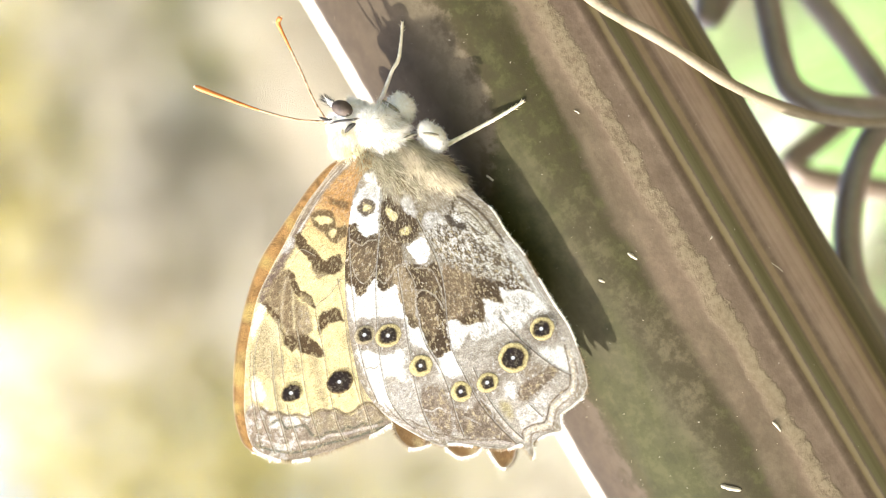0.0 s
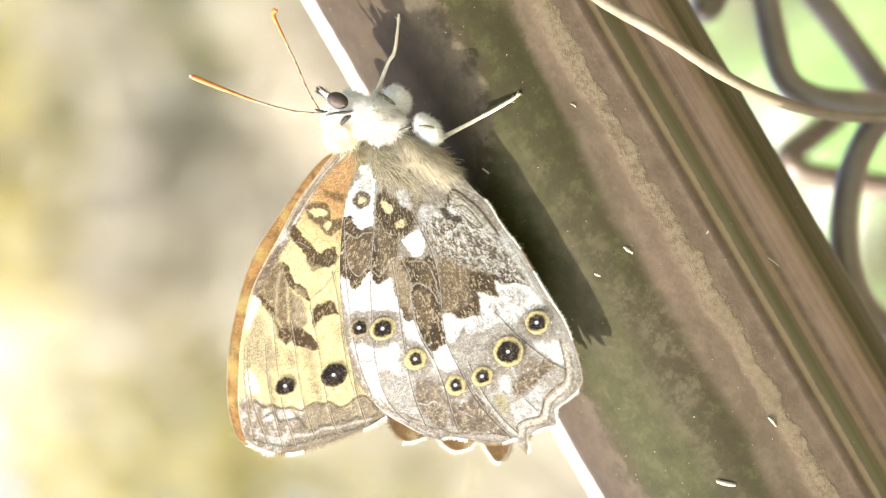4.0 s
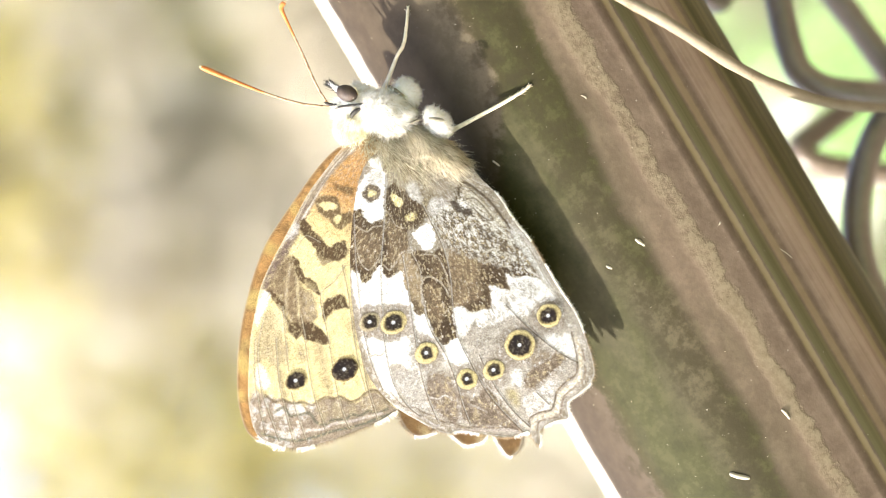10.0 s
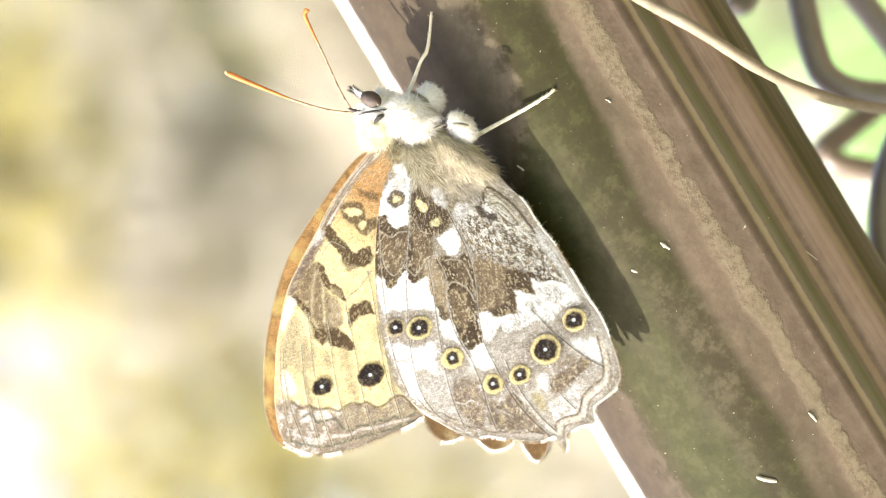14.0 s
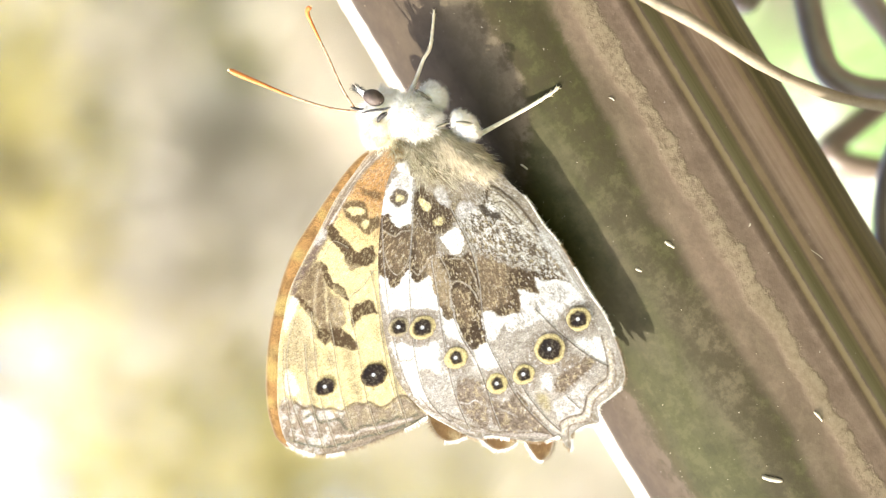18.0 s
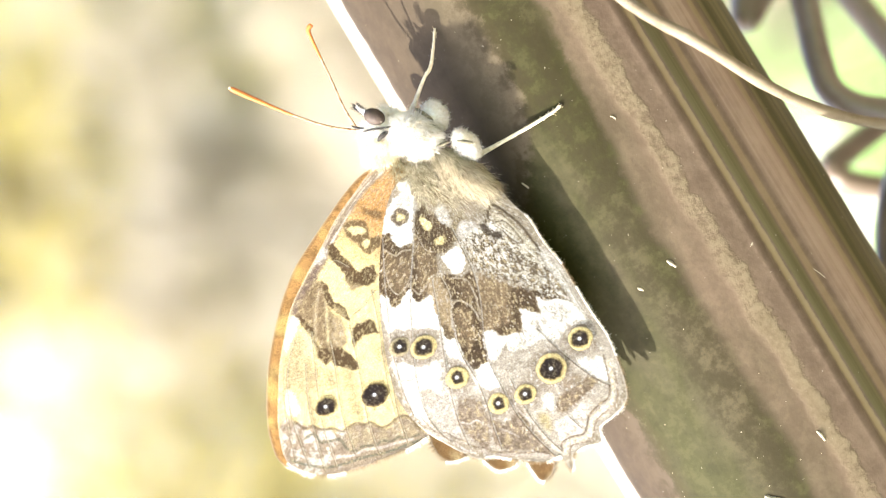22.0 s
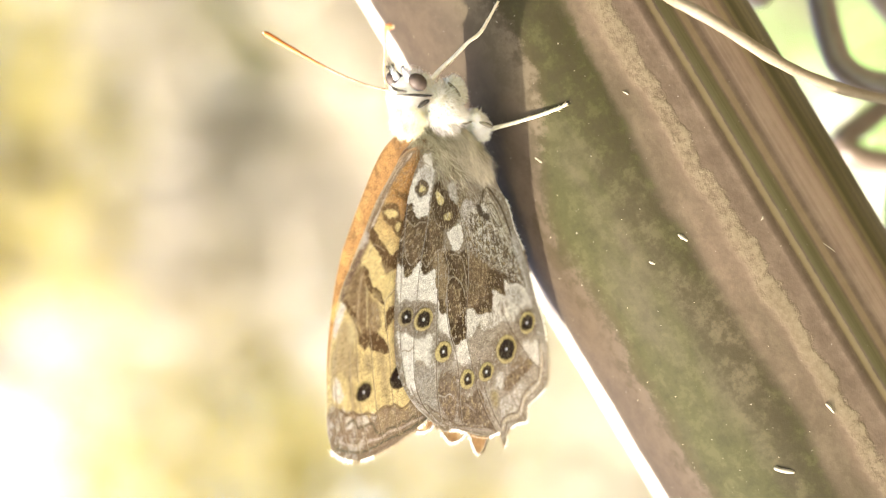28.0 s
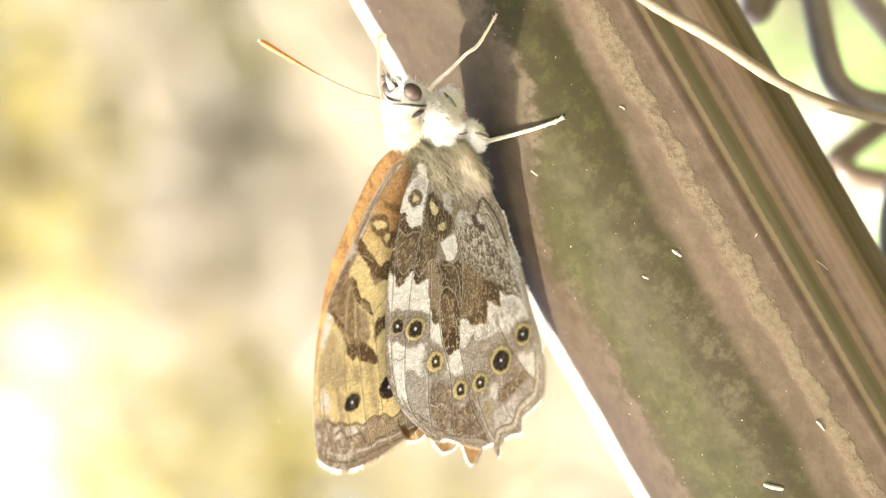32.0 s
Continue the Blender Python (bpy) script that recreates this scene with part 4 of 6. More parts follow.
    # veins
    for pts in ([(-8.18, 18.81), (-10.87, 20.07), (-13.59, 21.30), (-16.63, 22.51), (-20.34, 23.32)], [(-9.75, 17.73), (-11.92, 18.51), (-14.32, 19.54), (-17.01, 20.49), (-20.44, 21.25)], [(-10.87, 15.83), (-13.87, 16.90), (-17.03, 18.13), (-19.56, 18.93), (-21.41, 19.20)], [(-7.74, 11.54), (-8.54, 13.39), (-8.87, 14.96), (-10.84, 15.87)],
                [(-13.65, 13.76), (-16.49, 14.80), (-19.18, 15.76), (-21.95, 16.38)], [(-8.00, 20.70), (-10.46, 22.89), (-13.88, 24.51), (-16.63, 25.13), (-19.02, 25.53)], [(-10.41, 20.86), (-13.31, 22.31), (-15.85, 23.30), (-19.92, 24.44)], [(-7.58, 11.82), (-10.19, 12.73), (-13.20, 14.00), (-16.27, 15.18), (-19.07, 15.95)],
                [(-9.43, 22.53), (-12.16, 24.25), (-15.16, 25.51), (-17.90, 26.37)], [(-4.71, 12.65), (-3.44, 13.53), (-3.99, 14.73)]):
        w.line(pts, 0.07, (0.12, 0.09, 0.06), 0.75, 0.035)
        w.line([(a + 0.10, b - 0.12) for a, b in pts], 0.06, (0.74, 0.68, 0.52), 0.45)
    w.speckle(0.16, 33)
    k = np.clip(1 - w.inset / 0.16, 0, 1)
    w.blend(k * 0.6, (0.60, 0.54, 0.44))


def hindwing_pattern(w):
    """The underside, cell by cell: marbled brown within, a white zigzag, then a lilac-grey outer field."""
    root = (-1.37, 1.04)
    w.base((0.235, 0.204, 0.158))
    # olive-grey base
    base_zone = w.within([(0.78, 3.86), (-0.45, 1.76), (-5.27, 0.82), (-9.17, 0.60), (-7.99, 3.68), (-4.17, 2.69), (-2.42, 3.55), (-1.13, 4.68)], 0.6)
    w.mottle((0.15, 0.125, 0.075), 0.5, 0.42, 0.66, 0.8, 15, base_zone)
    # silky speckled area towards the hind edge
    speck = [(-8.07, 2.47), (-7.30, -0.51), (-7.18, -2.47), (-10.90, -3.44), (-13.59, -3.74), (-17.50, -3.97), (-17.92, -3.40), (-16.63, -1.63), (-15.10, -0.95), (-13.30, 0.51), (-11.36, 2.21), (-8.81, 2.28)]
    zone = w.within(speck, 0.35)
    w.blotch(speck, (0.152, 0.125, 0.086), 0.4)
    # pale outer field
    w.blotch([(-8.40, 11.33), (-11.09, 8.03), (-16.40, 4.87), (-18.27, 1.68), (-16.45, 0.61), (-17.61, -0.73), (-16.17, -1.27), (-18.34, -3.79), (-22.20, -4.99), (-27.60, -4.01), (-30.07, 0.32), (-30.73, 4.51), (-27.77, 8.43), (-23.34, 12.73), (-20.57, 14.24), (-14.56, 13.83)], (0.37, 0.338, 0.292), 0.3)
    # grey patches between the rings and the speckle
    w.blotch([(-4.35, 2.92), (-3.98, 1.95), (-5.01, 1.80), (-6.16, 2.29), (-5.74, 3.24)], (0.42, 0.40, 0.37), 0.2, 0.9)
    w.blotch([(-6.82, 1.92), (-6.47, 0.90), (-7.26, 0.10), (-8.53, 0.60), (-8.43, 1.74), (-7.97, 2.10)], (0.47, 0.45, 0.42), 0.14, 0.9)
    w.blotch([(-8.19, -0.74), (-7.68, -1.16), (-8.16, -1.77), (-8.73, -1.68), (-8.84, -1.11)], (0.60, 0.59, 0.57), 0.12, 0.9)
    w.blotch([(-7.49, -0.08), (-7.84, -0.69), (-8.83, -0.87), (-9.20, -1.72), (-9.72, -1.10), (-9.20, -0.65), (-8.32, -0.22)], (0.075, 0.062, 0.05), 0.10, 0.95)
    # first cell
    w.blotch([(-3.46, 8.43), (-3.95, 7.59), (-5.01, 7.71), (-5.62, 7.19), (-5.71, 6.30), (-6.84, 6.72), (-8.60, 8.00), (-9.35, 8.64), (-9.65, 9.62), (-10.10, 10.45), (-9.94, 11.05), (-8.96, 10.91), (-8.45, 11.36), (-6.52, 10.48)], MARBLE, 0.08)
    w.blotch([(-5.23, 8.84), (-5.78, 8.54), (-6.24, 8.18), (-6.14, 7.49), (-6.47, 6.93), (-8.46, 8.23), (-9.25, 9.45), (-9.11, 10.12), (-8.09, 10.15), (-6.90, 9.83)], MARBLE_WARM, 0.25, 0.8)
    w.line([(-4.84, 8.86), (-5.44, 8.59), (-6.00, 8.16), (-5.90, 7.48), (-6.24, 6.68)], 0.10, PALE_LINE, 0.75)
    w.line([(-6.90, 9.83), (-8.18, 10.20), (-9.22, 9.93), (-9.04, 8.95), (-8.42, 8.09)], 0.09, PALE_LINE, 0.6)
    # second cell with its rings
    w.blotch([(-3.89, 4.79), (-3.35, 4.10), (-3.35, 3.46), (-4.52, 3.40), (-5.75, 2.68), (-6.71, 2.43), (-7.66, 2.74), (-7.97, 3.93), (-7.75, 4.30), (-8.00, 4.95), (-9.42, 5.53), (-9.65, 6.42), (-10.32, 7.20), (-10.67, 7.78), (-10.91, 8.55), (-10.36, 8.85), (-9.27, 8.46), (-7.28, 7.04), (-5.99, 6.03)], MARBLE, 0.10)
    w.blotch([(-5.76, 5.89), (-6.66, 5.42), (-7.54, 4.99), (-9.13, 5.49), (-9.59, 6.52), (-10.53, 7.70), (-9.89, 7.94), (-7.91, 7.03)], MARBLE_WARM, 0.25, 0.8)
    w.line([(-9.61, 8.41), (-10.26, 8.16), (-9.93, 7.22), (-9.41, 6.41), (-9.57, 5.49)], 0.10, PALE_LINE, 0.6)
    w.line([(-5.10, 5.63), (-5.69, 5.47), (-6.80, 5.50), (-7.41, 5.10), (-7.59, 4.58)], 0.08, PALE_LINE, 0.5)
    # golden cell between them and the middle
    w.blotch([(-9.73, 6.72), (-9.88, 5.81), (-11.05, 5.74), (-12.23, 5.87), (-14.21, 6.98), (-15.02, 7.20), (-15.77, 7.52), (-15.41, 7.93), (-14.79, 8.13), (-13.93, 8.00), (-12.80, 7.78), (-11.68, 7.56), (-10.67, 7.46)], (0.24, 0.185, 0.115), 0.10)
    w.blotch([(-13.72, 7.82), (-14.59, 7.20), (-15.77, 7.52), (-15.41, 7.93), (-14.79, 8.13)], MARBLE, 0.2, 0.8)
    # middle cells
    w.blotch([(-9.88, 5.81), (-10.00, 4.87), (-10.46, 4.39), (-10.94, 3.79), (-10.80, 2.95), (-11.93, 2.86), (-13.20, 3.36), (-14.31, 3.82), (-14.12, 4.47), (-13.39, 4.86), (-12.68, 5.32), (-12.23, 5.87), (-11.05, 5.74)], MARBLE, 0.10)
    w.blotch([(-10.91, 4.27), (-11.59, 3.54), (-12.98, 3.73), (-13.23, 4.38), (-12.32, 4.86)], MARBLE_WARM, 0.25, 0.5)
    w.blotch([(-12.56, 5.94), (-12.74, 5.22), (-13.60, 4.60), (-14.31, 4.14), (-16.14, 4.78), (-17.64, 5.41), (-18.77, 5.64), (-19.11, 5.90), (-19.08, 6.70), (-19.18, 7.27), (-18.68, 7.60), (-17.61, 7.60), (-16.46, 7.42), (-15.08, 7.11), (-13.83, 6.56)], MARBLE, 0.08)
    w.blotch([(-13.45, 6.15), (-13.51, 5.18), (-14.64, 4.97), (-16.24, 5.66), (-17.05, 6.64), (-16.25, 6.92), (-14.95, 6.78)], MARBLE_WARM, 0.3, 0.9)
    w.line([(-13.72, 6.75), (-12.84, 6.11), (-12.68, 5.32), (-13.40, 4.73), (-14.44, 4.47), (-15.25, 4.57)], 0.10, PALE_LINE, 0.8)
    w.line([(-10.65, 4.50), (-11.34, 3.65), (-12.31, 3.59), (-13.47, 3.77), (-14.41, 4.07)], 0.09, PALE_LINE, 0.6)
    w.line([(-9.81, 5.51), (-10.92, 5.54), (-12.07, 5.71)], 0.09, PALE_LINE, 0.6)
    # large brown cell
    w.blotch([(-11.36, 2.21), (-12.56, 0.71), (-13.81, 0.18), (-14.91, -1.06), (-16.03, -1.03), (-17.67, -0.82), (-17.19, -0.22), (-16.52, 0.27), (-16.32, 0.72), (-17.13, 0.95), (-18.06, 1.50), (-18.15, 1.99), (-17.91, 2.61), (-17.60, 3.56), (-17.06, 3.74), (-16.74, 4.06), (-16.26, 4.78), (-14.22, 3.77)], (0.175, 0.130, 0.082), 0.08)
    w.blotch([(-14.51, 0.60), (-14.87, -0.77), (-16.03, -1.03), (-17.57, -0.76), (-16.58, 0.18), (-16.29, 0.77), (-18.04, 1.55), (-17.87, 2.58), (-17.56, 3.53), (-16.77, 3.70), (-16.84, 1.98), (-15.73, 1.19)], MARBLE, 0.18, 0.9)
    w.line([(-13.49, -0.13), (-14.25, 0.07), (-14.32, -0.91), (-14.84, -1.36), (-15.53, -1.46), (-15.44, -2.39), (-16.04, -2.55)], 0.13, (0.40, 0.36, 0.28), 0.7)
    w.line([(-13.15, -0.84), (-13.91, -1.28), (-14.15, -1.90), (-15.05, -2.37), (-15.25, -3.14), (-16.39, -3.36)], 0.12, (0.42, 0.39, 0.32), 0.6)
    w.blotch([(-15.21, -1.14), (-15.73, -1.59), (-15.78, -2.32), (-16.17, -2.98), (-16.96, -3.27), (-18.27, -3.89), (-17.85, -3.38), (-17.23, -2.86), (-17.22, -2.10), (-16.68, -1.60), (-16.11, -1.17)], MARBLE, 0.09)
    w.line([(-16.22, -3.07), (-17.22, -3.49), (-18.00, -3.86)], 0.11, (0.60, 0.57, 0.53), 0.9)
    # speckle and the looped lines near the hind edge
    w.grain((0.56, 0.53, 0.47), root, 0.34, 0.40, 0.50, 0.57, 0.85, 12, zone)
    w.grain((0.06, 0.05, 0.038), root, 0.38, 0.42, 0.53, 0.59, 0.85, 13, zone)
    w.grain((0.56, 0.53, 0.47), root, 0.16, 0.2, 0.58, 0.66, 0.7, 14, zone)
    w.blotch([(-7.09, -1.77), (-7.87, -2.57), (-9.56, -3.09), (-11.38, -3.41), (-12.36, -3.58), (-11.64, -3.00), (-10.10, -2.51), (-8.84, -1.87), (-7.90, -1.54)], (0.40, 0.365, 0.28), 0.2, 0.75)
    w.line([(-7.39, -1.21), (-6.72, -1.67), (-6.69, -2.38), (-8.00, -3.00), (-9.34, -3.47), (-11.06, -3.72), (-12.14, -3.84), (-12.65, -3.86)], 0.15, (0.055, 0.045, 0.034), 1.0)
    w.line([(-7.53, -1.76), (-7.67, -2.44), (-9.06, -2.88), (-10.43, -3.08), (-11.05, -2.84), (-10.13, -2.12), (-9.09, -1.85)], 0.13, (0.10, 0.082, 0.058), 0.9)
    w.line([(-7.86, -0.93), (-9.03, -1.76), (-10.53, -2.39), (-12.13, -2.96), (-13.43, -3.46)], 0.15, (0.56, 0.53, 0.46), 0.85)
    w.line([(-12.33, -3.73), (-13.88, -3.70), (-15.78, -3.72), (-17.73, -3.83)], 0.10, (0.12, 0.10, 0.075), 0.7)
    w.blotch([(-12.19, -3.94), (-13.11, -4.54), (-15.49, -4.84), (-17.91, -4.67), (-20.10, -4.64), (-19.45, -4.08), (-17.50, -3.97), (-15.17, -3.76), (-13.25, -3.69)], (0.50, 0.485, 0.45), 0.2, 0.85)
    w.line([(-13.63, -4.35), (-16.05, -4.51), (-18.50, -4.39), (-20.71, -4.60)], 0.08, (0.20, 0.17, 0.13), 0.6)
    w.line([(-15.30, -4.51), (-17.74, -4.59), (-20.38, -4.80), (-22.25, -5.09)], 0.08, (0.25, 0.22, 0.17), 0.6)
    # white zigzag
    w.blotch([(-8.40, 11.33), (-8.80, 11.07), (-9.03, 10.89), (-10.02, 11.03), (-10.15, 10.48), (-9.77, 9.63), (-9.40, 8.66), (-10.45, 8.90), (-11.00, 8.60), (-10.87, 7.77), (-11.05, 7.25), (-11.71, 7.51), (-12.80, 7.78), (-13.90, 8.05), (-13.96, 8.59), (-13.44, 9.03), (-13.14, 9.86), (-12.68, 10.22), (-12.51, 11.05), (-11.90, 11.76), (-11.90, 12.51), (-11.01, 12.43), (-9.71, 11.98)], WHITE, 0.07)
    w.blotch([(-11.38, 10.20), (-11.27, 9.64), (-12.58, 10.28), (-12.06, 10.85)], (0.50, 0.48, 0.44), 0.2, 0.7)
    w.blotch([(-13.95, 7.95), (-14.94, 8.09), (-15.58, 7.85), (-15.62, 7.36), (-16.98, 7.60), (-18.62, 7.69), (-19.20, 7.34), (-19.12, 6.73), (-19.16, 5.93), (-19.68, 5.80), (-21.79, 6.04), (-22.09, 6.59), (-21.46, 7.23), (-20.68, 7.71), (-19.29, 8.15), (-17.87, 8.00), (-16.86, 8.66), (-15.95, 8.82), (-14.77, 8.69)], WHITE, 0.08)
    w.blotch([(-16.43, 4.70), (-16.82, 4.04), (-17.67, 3.66), (-18.01, 2.66), (-18.31, 1.83), (-18.04, 1.42), (-17.16, 0.90), (-16.40, 0.70), (-17.34, -0.26), (-17.82, -0.86), (-17.05, -1.06), (-16.22, -1.24), (-16.85, -1.69), (-17.32, -2.80), (-18.29, -3.81), (-19.83, -4.17), (-20.80, -4.23), (-20.21, -2.68), (-20.82, -1.05), (-19.85, 0.60), (-19.86, 2.18), (-19.40, 3.49), (-18.61, 3.78), (-19.21, 4.89), (-19.10, 5.71), (-17.70, 5.32)], WHITE, 0.10)
    outer = w.within([(-18.97, 4.75), (-18.24, 2.80), (-17.89, -0.88), (-20.11, -3.05), (-22.90, -4.58), (-27.32, -3.54), (-28.72, 0.47), (-29.06, 4.15), (-26.74, 5.94), (-24.24, 6.98), (-21.53, 6.26)], 0.4)
    w.grain((0.30, 0.27, 0.23), root, 0.26, 0.7, 0.52, 0.62, 0.6, 425, outer)
    w.blotch([(-17.19, -1.30), (-17.79, -2.84), (-19.27, -3.23), (-19.56, -2.11), (-18.40, -1.21)], (0.47, 0.455, 0.43), 0.25, 0.75)
    # white between the veins at the front of the outer field
    w.blotch([(-14.56, 13.83), (-15.02, 12.84), (-16.21, 11.67), (-16.39, 10.20), (-17.46, 9.77), (-19.08, 10.41), (-19.78, 10.51), (-19.54, 11.44), (-18.91, 11.76), (-18.21, 12.09), (-18.25, 12.87), (-20.44, 13.41), (-21.16, 14.08), (-19.98, 14.39), (-18.00, 14.35), (-16.28, 14.09)], WHITE, 0.10)
    w.line([(-15.67, 13.86), (-16.42, 13.86), (-16.52, 13.48), (-16.86, 13.11), (-16.73, 12.48)], 0.10, (0.28, 0.24, 0.19), 0.8)
    w.line([(-18.35, 12.93), (-18.23, 12.48), (-18.73, 12.28), (-18.67, 11.74), (-19.36, 11.64), (-19.26, 10.96)], 0.10, (0.30, 0.26, 0.21), 0.7)
    w.blotch([(-18.49, 12.89), (-19.29, 11.85), (-19.81, 10.66), (-21.76, 11.18), (-23.41, 11.77), (-23.02, 12.86), (-21.47, 13.14), (-20.29, 13.44)], (0.36, 0.335, 0.30), 0.15, 0.85)
    # white base marks and the pale cell beside the first ring
    w.blotch([(-0.20, 4.56), (-0.25, 4.15), (-0.53, 3.56), (-1.45, 3.92), (-1.05, 4.50)], WHITE, 0.08)
    w.blotch([(-1.20, 5.22), (-1.26, 4.25), (-1.77, 3.80), (-3.19, 4.38), (-3.78, 4.98), (-5.60, 6.05), (-5.57, 6.53), (-5.53, 7.14), (-4.92, 7.65), (-3.86, 7.53), (-3.60, 8.19), (-2.39, 7.36), (-1.43, 6.11)], WHITE, 0.07)
    w.blotch([(-1.34, 5.18), (-1.50, 4.26), (-2.29, 3.98), (-3.16, 4.43), (-2.35, 5.39), (-1.94, 6.09)], (0.40, 0.385, 0.36), 0.2, 0.7)
    w.blotch([(-8.30, 4.44), (-8.21, 3.31), (-8.22, 2.75), (-8.74, 2.62), (-10.01, 2.92), (-10.51, 3.66), (-10.41, 4.17), (-10.05, 4.46), (-9.10, 4.47)], WHITE, 0.05)
    # brown outer cells
    for pts, c in (([(-20.79, 10.17), (-21.06, 9.19), (-21.94, 8.33), (-23.40, 8.62), (-24.98, 9.12), (-26.10, 9.97), (-25.27, 10.74), (-23.74, 11.21), (-22.36, 11.22)], (0.165, 0.128, 0.096)), ([(-23.40, 8.62), (-24.57, 7.80), (-24.87, 6.98), (-24.57, 6.42), (-24.50, 5.49), (-25.91, 5.44), (-27.76, 5.28), (-29.94, 4.99), (-28.87, 6.25), (-28.13, 7.39), (-27.58, 8.33), (-26.19, 9.39), (-24.70, 8.95)], (0.155, 0.120, 0.088)),
                   ([(-25.33, 1.43), (-25.33, 0.04), (-25.09, -1.68), (-25.84, -2.32), (-26.44, -1.52), (-26.82, -0.03), (-26.96, 1.33), (-27.15, 2.07), (-26.16, 2.68)], (0.150, 0.112, 0.078)), ([(-24.31, -0.56), (-25.10, -1.05), (-25.38, -0.25), (-25.19, 0.91), (-24.50, 0.82)], (0.22, 0.175, 0.13))):
        w.blotch(pts, c, 0.2, 0.9)
    w.blotch([(-24.59, 3.21), (-24.69, 2.51), (-25.78, 2.46), (-26.08, 3.02), (-25.47, 3.42)], WHITE, 0.2, 0.8)
    w.blotch([(-23.08, -1.67), (-24.02, -2.64), (-24.30, -3.74), (-25.77, -3.57), (-26.72, -2.94), (-26.11, -2.35), (-24.95, -1.77), (-23.93, -1.42)], WHITE, 0.2, 0.9)
    w.blotch([(-27.37, 3.40), (-27.43, 2.24), (-27.28, 0.88), (-27.36, -0.40), (-28.61, 0.66), (-29.56, 1.60), (-29.24, 2.68), (-29.27, 3.58), (-28.43, 3.72)], (0.50, 0.47, 0.43), 0.15, 0.9)
    w.blotch([(-25.76, 4.41), (-26.23, 3.62), (-27.67, 3.84), (-27.72, 4.50), (-26.60, 4.59)], (0.33, 0.28, 0.14), 0.25, 0.8)
    w.line([(-24.74, 7.40), (-24.13, 6.54), (-24.18, 5.81), (-25.02, 5.67), (-25.81, 5.39), (-26.67, 5.64)], 0.10, (0.55, 0.51, 0.46), 0.7)
    w.line([(-22.74, 11.00), (-23.22, 10.40), (-23.27, 9.68), (-23.97, 9.34)], 0.10, (0.52, 0.48, 0.43), 0.7)
    w.line([(-25.17, 8.16), (-25.95, 7.49), (-26.71, 7.05)], 0.12, (0.40, 0.36, 0.31), 0.6)
    # marginal lines
    w.line([(-20.20, 14.02), (-21.57, 13.82), (-22.42, 13.44), (-22.86, 12.70), (-23.66, 12.30), (-24.33, 11.69), (-25.24, 11.22), (-25.83, 10.44), (-26.75, 9.72), (-27.58, 8.33), (-28.37, 7.21), (-29.01, 6.02), (-30.03, 5.04), (-30.73, 4.51)], 0.12, (0.13, 0.10, 0.08), 0.75)
    w.line([(-21.59, 14.21), (-22.58, 13.79), (-23.31, 13.09), (-24.22, 12.50), (-25.13, 12.03), (-25.90, 11.36)], 0.13, (0.50, 0.45, 0.42), 0.8)
    w.line([(-25.78, 11.04), (-26.80, 10.07), (-27.72, 8.72), (-28.60, 7.35), (-29.38, 5.92), (-30.39, 5.07)], 0.10, (0.36, 0.31, 0.28), 0.7)
    w.line([(-29.99, 4.26), (-29.31, 3.73), (-29.33, 2.73), (-29.65, 1.66), (-29.31, 1.07), (-28.54, 0.36), (-28.25, -0.32), (-28.05, -1.26), (-27.93, -2.22), (-26.96, -2.93), (-25.54, -3.51), (-24.35, -3.84)], 0.13, (0.11, 0.085, 0.065), 0.9)
    w.line([(-30.31, 3.94), (-29.69, 3.51), (-29.80, 2.57), (-30.06, 1.39), (-29.30, 0.56), (-28.75, -0.21), (-28.59, -1.32), (-28.40, -2.39), (-27.39, -3.12), (-26.14, -3.67), (-25.04, -3.94)], 0.24, (0.60, 0.52, 0.40), 0.95)
    w.line([(-30.69, 3.73), (-30.09, 3.25), (-30.20, 2.43), (-30.54, 1.23), (-29.59, 0.29), (-29.13, -0.43), (-28.99, -1.47), (-28.74, -2.63), (-27.58, -3.45), (-26.30, -3.95)], 0.12, (0.17, 0.13, 0.10), 0.8)
    for at, r in (((-21.77, -2.77), 1.62), ((-22.78, 1.06), 1.95), ((-23.56, 4.43), 1.4), ((-23.00, 7.07), 1.5), ((-18.88, 9.16), 1.55), ((-14.78, 10.39), 1.7), ((-13.58, 12.31), 1.45)):
        w.spot(at, (r, r * 1.12), (0.21, 0.175, 0.14), 0.34, 0.8)
    # rings near the base
    w.spot((-3.00, 5.90), (0.84, 0.90), MARBLE, 0.1, 0.95)
    w.spot((-3.04, 5.92), (0.34, 0.40), YELLOW, 0.08)
    w.spot((-4.68, 4.19), (0.90, 1.25), MARBLE, 0.12, 0.9)
    w.blotch([(-3.97, 4.33), (-4.34, 3.92), (-5.14, 3.83), (-5.57, 4.27), (-5.09, 4.56)], YELLOW, 0.06)
    w.spot((-6.91, 3.81), (1.22, 1.0), MARBLE, 0.14, 0.9)
    w.spot((-6.89, 3.85), (0.36, 0.46), YELLOW, 0.1)
    # golden and pale scales over the dark cells
    dark = np.clip((0.20 - w.col.mean(1)) / 0.06, 0, 1)
    w.grain((0.46, 0.37, 0.22), root, 0.15, 0.30, 0.57, 0.66, 0.62, 437, dark)
    w.grain((0.05, 0.04, 0.03), root, 0.20, 0.40, 0.57, 0.68, 0.5, 439, dark)
    brown = np.clip(1 - np.abs(w.col.mean(1) - 0.21) / 0.08, 0, 1)
    w.grain((0.52, 0.49, 0.45), root, 0.16, 0.34, 0.56, 0.66, 0.55, 441, brown)
